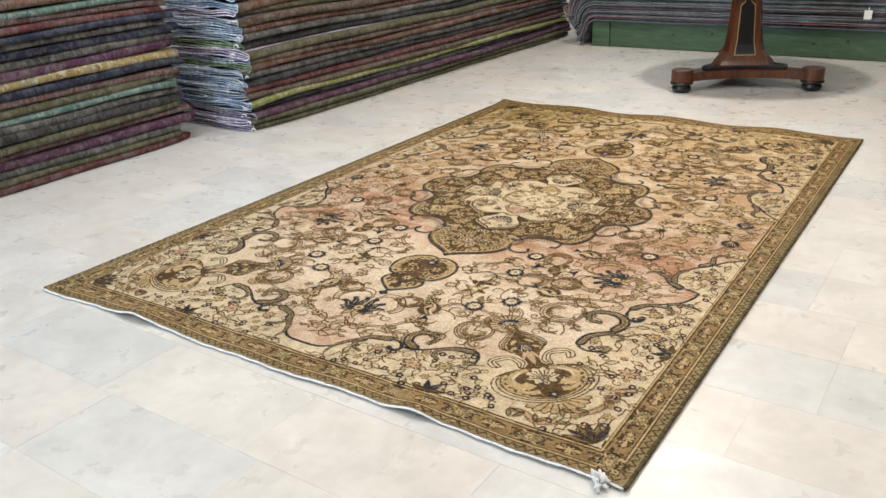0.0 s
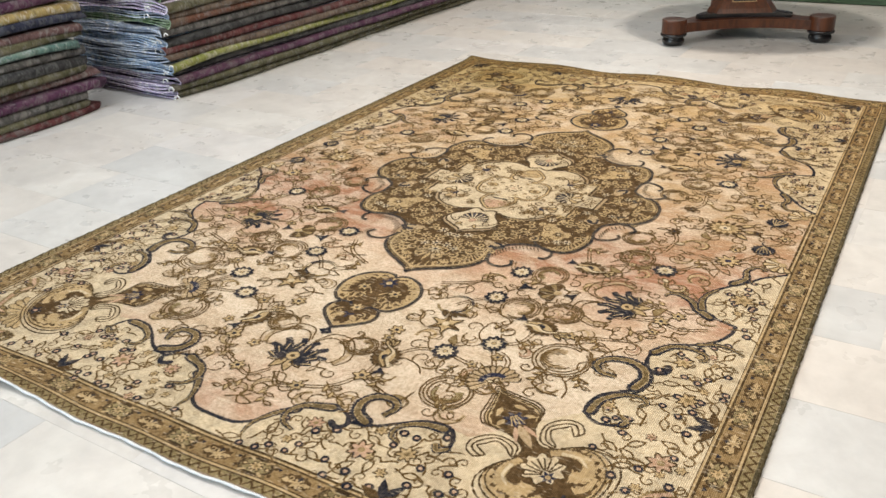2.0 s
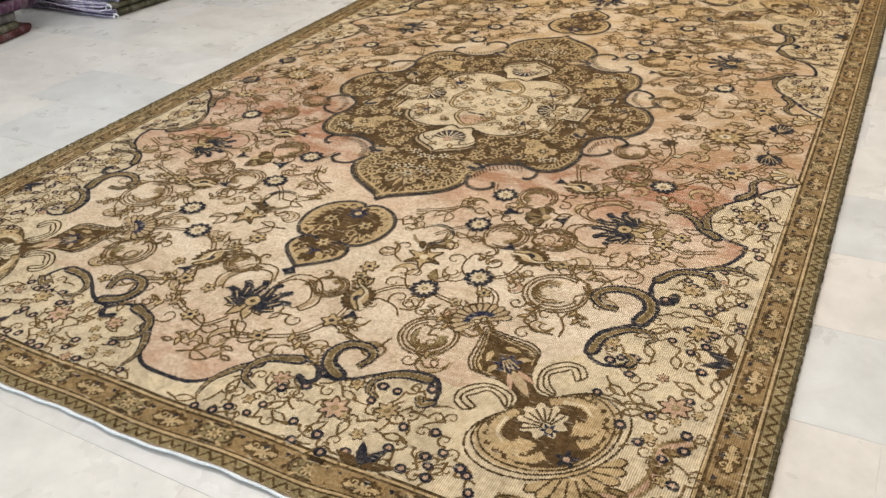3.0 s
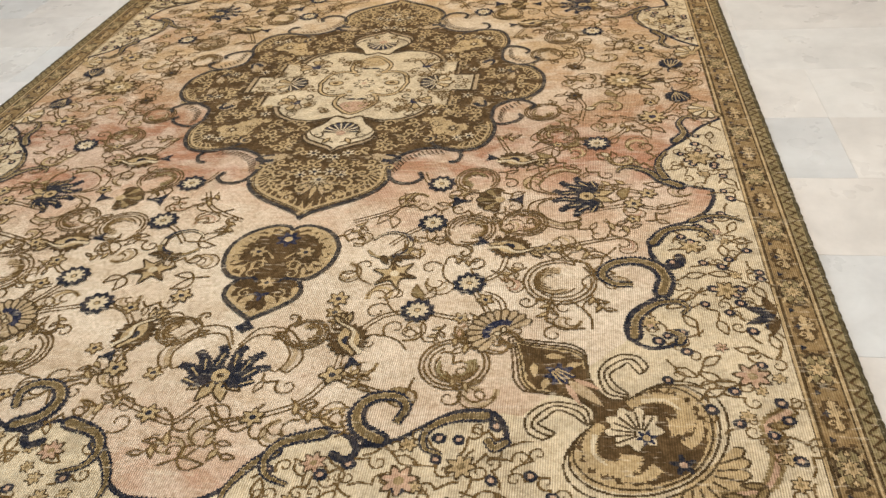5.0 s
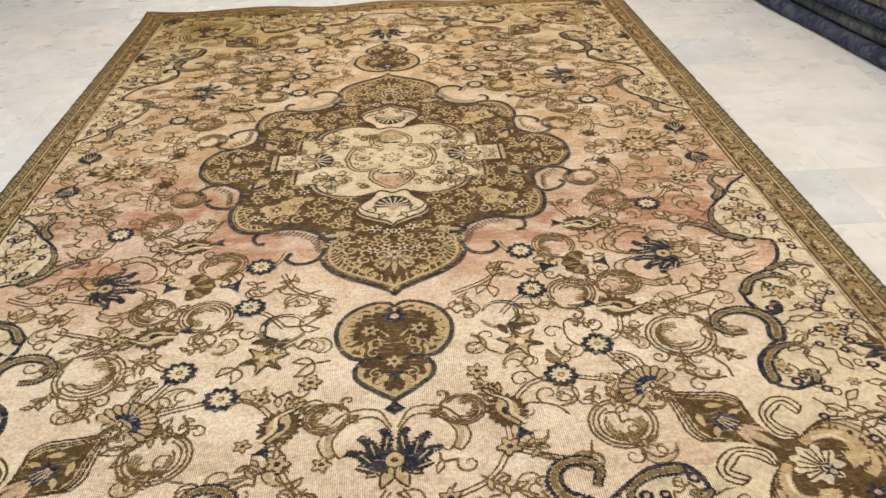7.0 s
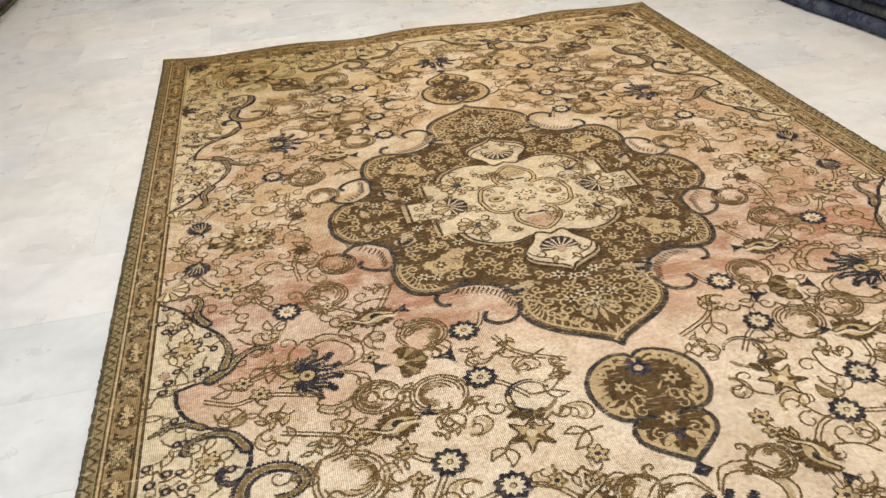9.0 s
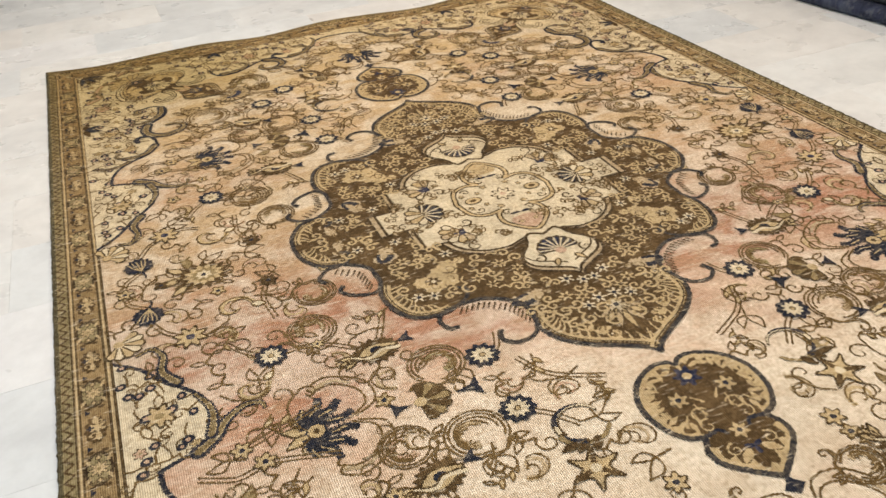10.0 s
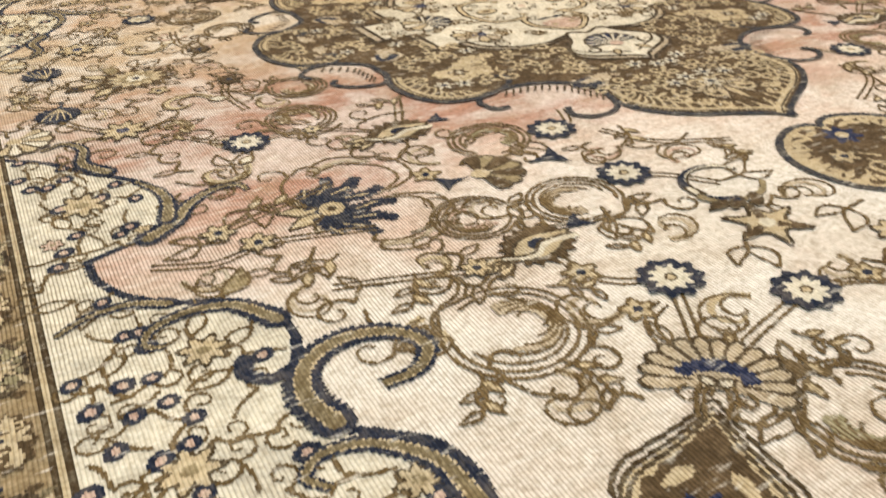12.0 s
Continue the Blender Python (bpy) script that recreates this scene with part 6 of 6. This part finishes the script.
# --- pendants, axis lilies ---
PEND = [(0.0, 0.690), (0.014, 0.676), (0.045, 0.676), (0.085, 0.700), (0.110, 0.745), (0.108, 0.798), (0.086, 0.838), (0.058, 0.852)]
PEND2 = [(0.058, 0.852), (0.072, 0.880), (0.066, 0.908), (0.036, 0.938), (0.0, 0.966)]
for s in (1, -1):
    p = Pen("pendant", (1, s))
    half = [tuple(x) for x in smooth_line(PEND, 0.01)[:-1]] + [tuple(x) for x in smooth_line(PEND2, 0.01)]
    p.fill(half + [(-u, w) for u, w in half[-2:0:-1]], SAND, 4)
    p.fill([(u * (0.88 - 0.14 * (k % 3 == 0)), 0.80 + (w - 0.80) * (0.91 - 0.09 * (k % 3 == 0))) for k, (u, w) in enumerate(half + [(-u, w) for u, w in half[-2:0:-1]])], BROWN, 5)
    for sx in (1, -1):
        p.q = (sx, s)
        p.line(PEND, 0.009, DUSK, 8)
        p.line(PEND2, 0.009, DUSK, 8)
        p.line([(0.058, 0.852), (0.03, 0.848), (0.022, 0.86)], 0.008, NAVY, 8, (1, 0.6))
        for a in range(9):
            th = radians(-80 + 30 * a)
            p.line([(0.055 + 0.046 * math.cos(th), 0.765 + 0.062 * math.sin(th)), (0.055 + 0.028 * math.cos(th + 0.3), 0.765 + 0.036 * math.sin(th + 0.3))], 0.005, SAND, 6, (1, 0.4), step=0.02)
        for c in smooth_line([(0.03, 0.70), (0.07, 0.715), (0.088, 0.755), (0.082, 0.80), (0.06, 0.825)], 0.012):
            p.at(tuple(c), pen_rng.uniform(0, 360))
            p.leaf((-0.012, 0), 0, 0.028, 0.0095, SAND, 6)
        p.at()
        small_flower(p, (0.048, 0.765), 0.02, 6, SAND, True, NAVY)
        p.at()
        p.curl((0.02, 0.80), 30, 0.018, 1.1, 0.0036, SAND, 6)
        p.curl((0.03, 0.88), 80, 0.014, 1.1, 0.0034, SAND, 6)
        p.at()
        p.curl((0.03, 0.82), 60, 0.016, 1.0, 0.0032, SAND, 6)
        p.leaf((0.01, 0.90), 40, 0.036, 0.016, SAND, 6)
    p.q = (1, s)
    p.at((0, 0.722), 90)
    p.bloom((0, 0), 0.027, 7, BLUE, 9, 0.22)
    p.disc((0, 0), 0.009, SAND, 10, 6)
    p.bloom((0.14, 0), 0.018, 6, SAND, 7, 0.25)
    p.disc((0.14, 0), 0.005, NAVY, 8, 6)
    p.bloom((0.178, 0), 0.017, 3, BLUE, 7, 0.4)
    p.at((0, 0.982), 90)
    p.fill([(-0.018, 0), (-0.004, 0.008), (0.006, 0.018), (0.02, 0.0), (0.006, -0.018), (-0.004, -0.008)], NAVY, 7)
    p.done("brown double-lobed pendant outlined in dark blue")
    motif("lily", (1, s), "dark blue curling lily", lily, (0.0, 1.095), 270, 0.052)
for s in (1, -1):
    motif("sunburst_palmette", (s, 1), "brown serrated sunburst flower", sunburst, (0.70, 0.0), 0, 0.062)
    motif("flower", (s, 1), "small flower", small_flower, (0.865, 0.0), 0.018, 5, SAND, True, NAVY)
    motif("flower", (s, 1), "small brown flower", small_flower, (0.79, 0.0), 0.016, 4, BROWN)

# --- borders ---
BANDS = ((0.905, 0.911, LINE), (0.911, 0.916, SAND), (0.916, 0.921, LINE), (0.921, 0.967, BAND), (0.967, 0.970, LINE), (0.970, 0.975, SAND), (0.975, 0.979, LINE), (0.979, 1.0, MOSS))


def band(a, b, ink, side, k):
    """One strip of the border along a side: 0 and 1 the long sides, 2 and 3 the ends; mitred at the corners."""
    p = Pen("border_band")
    off = HL - 1.0
    n = 60
    for i in range(n + 1):
        t = -1 + 2 * i / n
        for r in (a, b):
            if side < 2:
                p.put(((1 if side else -1) * r, t * (r + off)), 1 + 0.2 * k)
            else:
                p.put((t * r, (1 if side == 3 else -1) * (r + off)), 1 + 0.2 * k)
    for i in range(n):
        p.f.append([2 * i, 2 * i + 1, 2 * i + 3, 2 * i + 2])
        p.s.append(INK[ink.name])
    return p.done()


def border_unit(p, c, ang, kind):
    p.at(c, ang)
    if kind == 0:
        p.disc((0, 0), 0.034, MOSS, 3, 20, 0.57)
        p.line([(0.036 * math.cos(a), 0.0205 * math.sin(a)) for a in (2 * math.pi * k / 14 for k in range(14))], 0.0055, UMBER, 4, closed=True)
        p.bloom((0, 0), 0.0185, 8, UMBER, 4, 0.2)
        p.bloom((0, 0), 0.0155, 8, SAND, 5, 0.26)
        p.disc((0, 0), 0.0042, TAN, 6, 8)
        for s in (1, -1):
            p.leaf((0.030 * s, 0.013), 70 * s, 0.014, 0.007, OLIVE, 4)
            p.leaf((0.030 * s, -0.013), -70 * s, 0.014, 0.007, OLIVE, 4)
            p.leaf((0.02 * s, 0), 0 if s > 0 else 180, 0.013, 0.009, SAND, 5, LINE, 0.0018)
            p.leaf((0.04 * s, 0.006), 90, 0.013, 0.008, BROWN, 4)
            p.leaf((0.04 * s, -0.006), -90, 0.013, 0.008, BROWN, 4)
        for s in (1, -1):
            for s2 in (1, -1):
                p.leaf((0.012 * s, 0.013 * s2), 90 - 90 * s + 25 * s * s2, 0.02, 0.006, SAND, 5)
    else:
        p.fill([(0.036 * math.cos(a) * (1 - 0.16 * (k % 2)), 0.0205 * math.sin(a) * (1 - 0.22 * (k % 2))) for k, a in ((k, 2 * math.pi * k / 22) for k in range(22))], BROWN, 4)
        p.bloom((0.004, -0.003), 0.0155, 6, SAND, 5, 0.3)
        p.leaf((-0.03, -0.004), 0, 0.024, 0.01, SAND, 5)
        p.leaf((0.012, 0.0), 0, 0.022, 0.01, SAND, 5)
        p.bloom((0.004, 0.009), 0.007, 4, NAVY, 6, 0.3)
        p.curl((-0.024, 0.004), 10, 0.009, 1.0, 0.0028, SAND, 5)
        p.curl((0.026, -0.006), 190, 0.008, 1.0, 0.0028, SAND, 5)
        for s in (1, -1):
            p.fill([(0.046 * s, 0.006), (0.052 * s, 0.015), (0.040 * s, 0.015)], NAVY, 5)


for side in range(4):
    for k, (a, b, ink) in enumerate(BANDS):
        band(a, b, ink, side, k)
    p = Pen("border_zigzag")
    span = (HL if side < 2 else HW) - 0.012
    n = int(2 * span / 0.0125)
    zz = [(-span + 2 * span * k / n, 0.9895 + 0.0075 * (1 if k % 2 else -1)) for k in range(n + 1)]
    off = HL - 1.0
    place = (lambda t, r: ((1 if side else -1) * r, t)) if side < 2 else (lambda t, r: (t, (1 if side == 3 else -1) * (r + off)))
    for (t0, r0), (t1, r1) in zip(zz, zz[1:]):
        p.line([place(t0, r0), place(t1, r1)], 0.0036, BROWN, 5, step=0.02)
        if r0 > r1:
            p.fill([place(t0 - 0.003, 0.9985), place(t0 + 0.003, 0.9985), place(t0, 0.9925)], SAND, 4)
    tagged(p.done("dark zigzag on olive"), kind="stuff")
    span = (HL if side < 2 else HW) - 0.056
    count = 2 * int(span / 0.09)
    for k in range(count + 1):
        t = -span + 2 * span * k / count
        q = Pen("border_flower")
        border_unit(q, place(t, 0.944), 90 if side < 2 else 0, k % 2)
        q.done("sand rosette in a brown oval" if k % 2 == 0 else "brown serrated border palmette")

# --- binding, cotton ends, corner knot ---
def cord(name, pts, r, material, label):
    bm, rings, seg = bmesh.new(), [], 7
    P = [Vector(x) for x in pts]
    for k, c in enumerate(P):
        d = (P[min(k + 1, len(P) - 1)] - P[max(k - 1, 0)]).normalized()
        side, up = d.cross(Vector((0, 0, 1))).normalized(), Vector((0, 0, 1))
        rr = r * (1 + pen_rng.uniform(-0.2, 0.2))
        rings.append([bm.verts.new(c + side * rr * math.cos(a) + up * rr * 0.8 * math.sin(a)) for a in (2 * math.pi * i / seg for i in range(seg))])
    for a, b in zip(rings, rings[1:]):
        for i in range(seg):
            bm.faces.new((a[i], a[(i + 1) % seg], b[(i + 1) % seg], b[i]))
    bm.faces.new(rings[0])
    bm.faces.new(rings[-1][::-1])
    return part(name, bm, material, rug, label, True)


for s in (-1, 1):
    cord("side_binding", [(lay(s * 1.003, t)[0], lay(s * 1.003, t)[1], 0.0065 + lift(s, t)) for t in np.linspace(-HL, HL, 420)], 0.0062, EDGE, "dark overcast side binding")
for s in (-1, 1):
    pts = []
    for t in np.linspace(-1.0, 1.0, 260):
        x, y, zz = lay(t, s * (HL + 0.002))
        pts.append((x, y + s * 0.0012 * math.sin(70 * t), zz - 0.0045))
    cord("end_selvage", pts, 0.0034, COTTON if s < 0 else SAND, "white cotton end cord" if s < 0 else "sand coloured end cord")
bm = bmesh.new()
kx, ky, _ = lay(0.955, -HL - 0.006)
for k in range(11):
    a, ln = pen_rng.uniform(0, 6.28), pen_rng.uniform(0.012, 0.03)
    m = pose(kx + 0.008 * math.cos(a * 3), ky - 0.006 + 0.006 * math.sin(a * 2), 0.008 + 0.012 * pen_rng.random(), pen_rng.uniform(-40, 40), pen_rng.uniform(-40, 40), math.degrees(a))
    tmp = bmesh.ops.create_cone(bm, cap_ends=True, segments=7, radius1=0.006, radius2=0.003, depth=ln, matrix=m @ pose(ln / 2, 0, 0, 0, 90, 0))
part("corner_knot", bm, COTTON, rug, "white cotton knot", True)

# ---- floor tiles ----
TL, TW, JOINT = 0.53, 0.265, 0.0006
half_l, half_w = TL / 2 - JOINT / 2, TW / 2 - JOINT / 2
bm = box(-half_l, half_l, -half_w, half_w, -0.02, 0.0)
bmesh.ops.bevel(bm, geom=[e for e in bm.edges if all(v.co.z > -0.01 for v in e.verts)], offset=0.0002, segments=1, affect="EDGES")
tile_mesh = bpy.data.meshes.new("tile")
bm.to_mesh(tile_mesh)
bm.free()
tile_mesh.materials.append(MARBLE)
rng = random.Random(4)
rest_v, rest_f = [], []
for row in range(-13, 20):
    yc = -1.49 + TW / 2 + row * TW
    shift = rng.choice((0.0, 0.5, 0.25, 0.5, 0.0, 0.62)) * TL + 0.22
    for col in range(-9, 9):
        xc = col * TL + shift
        if xc - half_l < X0 or xc + half_l > X1 or yc + half_w > Y1 or yc - half_w < Y0:
            continue
        dz = rng.uniform(-0.0005, 0.0)
        if -2.7 < xc < 2.3 and -2.9 < yc < 3.9:
            ob = new("tile", tile_mesh)
            ob.location, ob.parent = (xc, yc, dz), floor
        else:
            b = len(rest_v)
            rest_v += [(xc + sx * half_l, yc + sy * half_w, zz) for zz in (-0.02, dz) for sx, sy in ((-1, -1), (1, -1), (1, 1), (-1, 1))]
            rest_f += [(b + 4, b + 5, b + 6, b + 7)] + [(b + k, b + (k + 1) % 4, b + 4 + (k + 1) % 4, b + 4 + k) for k in range(4)]
far = new("outer_tiles", mesh("outer_tiles", rest_v, rest_f, [MARBLE]))
far.parent = floor
tagged(far, "pale marble tiles", kind="stuff")
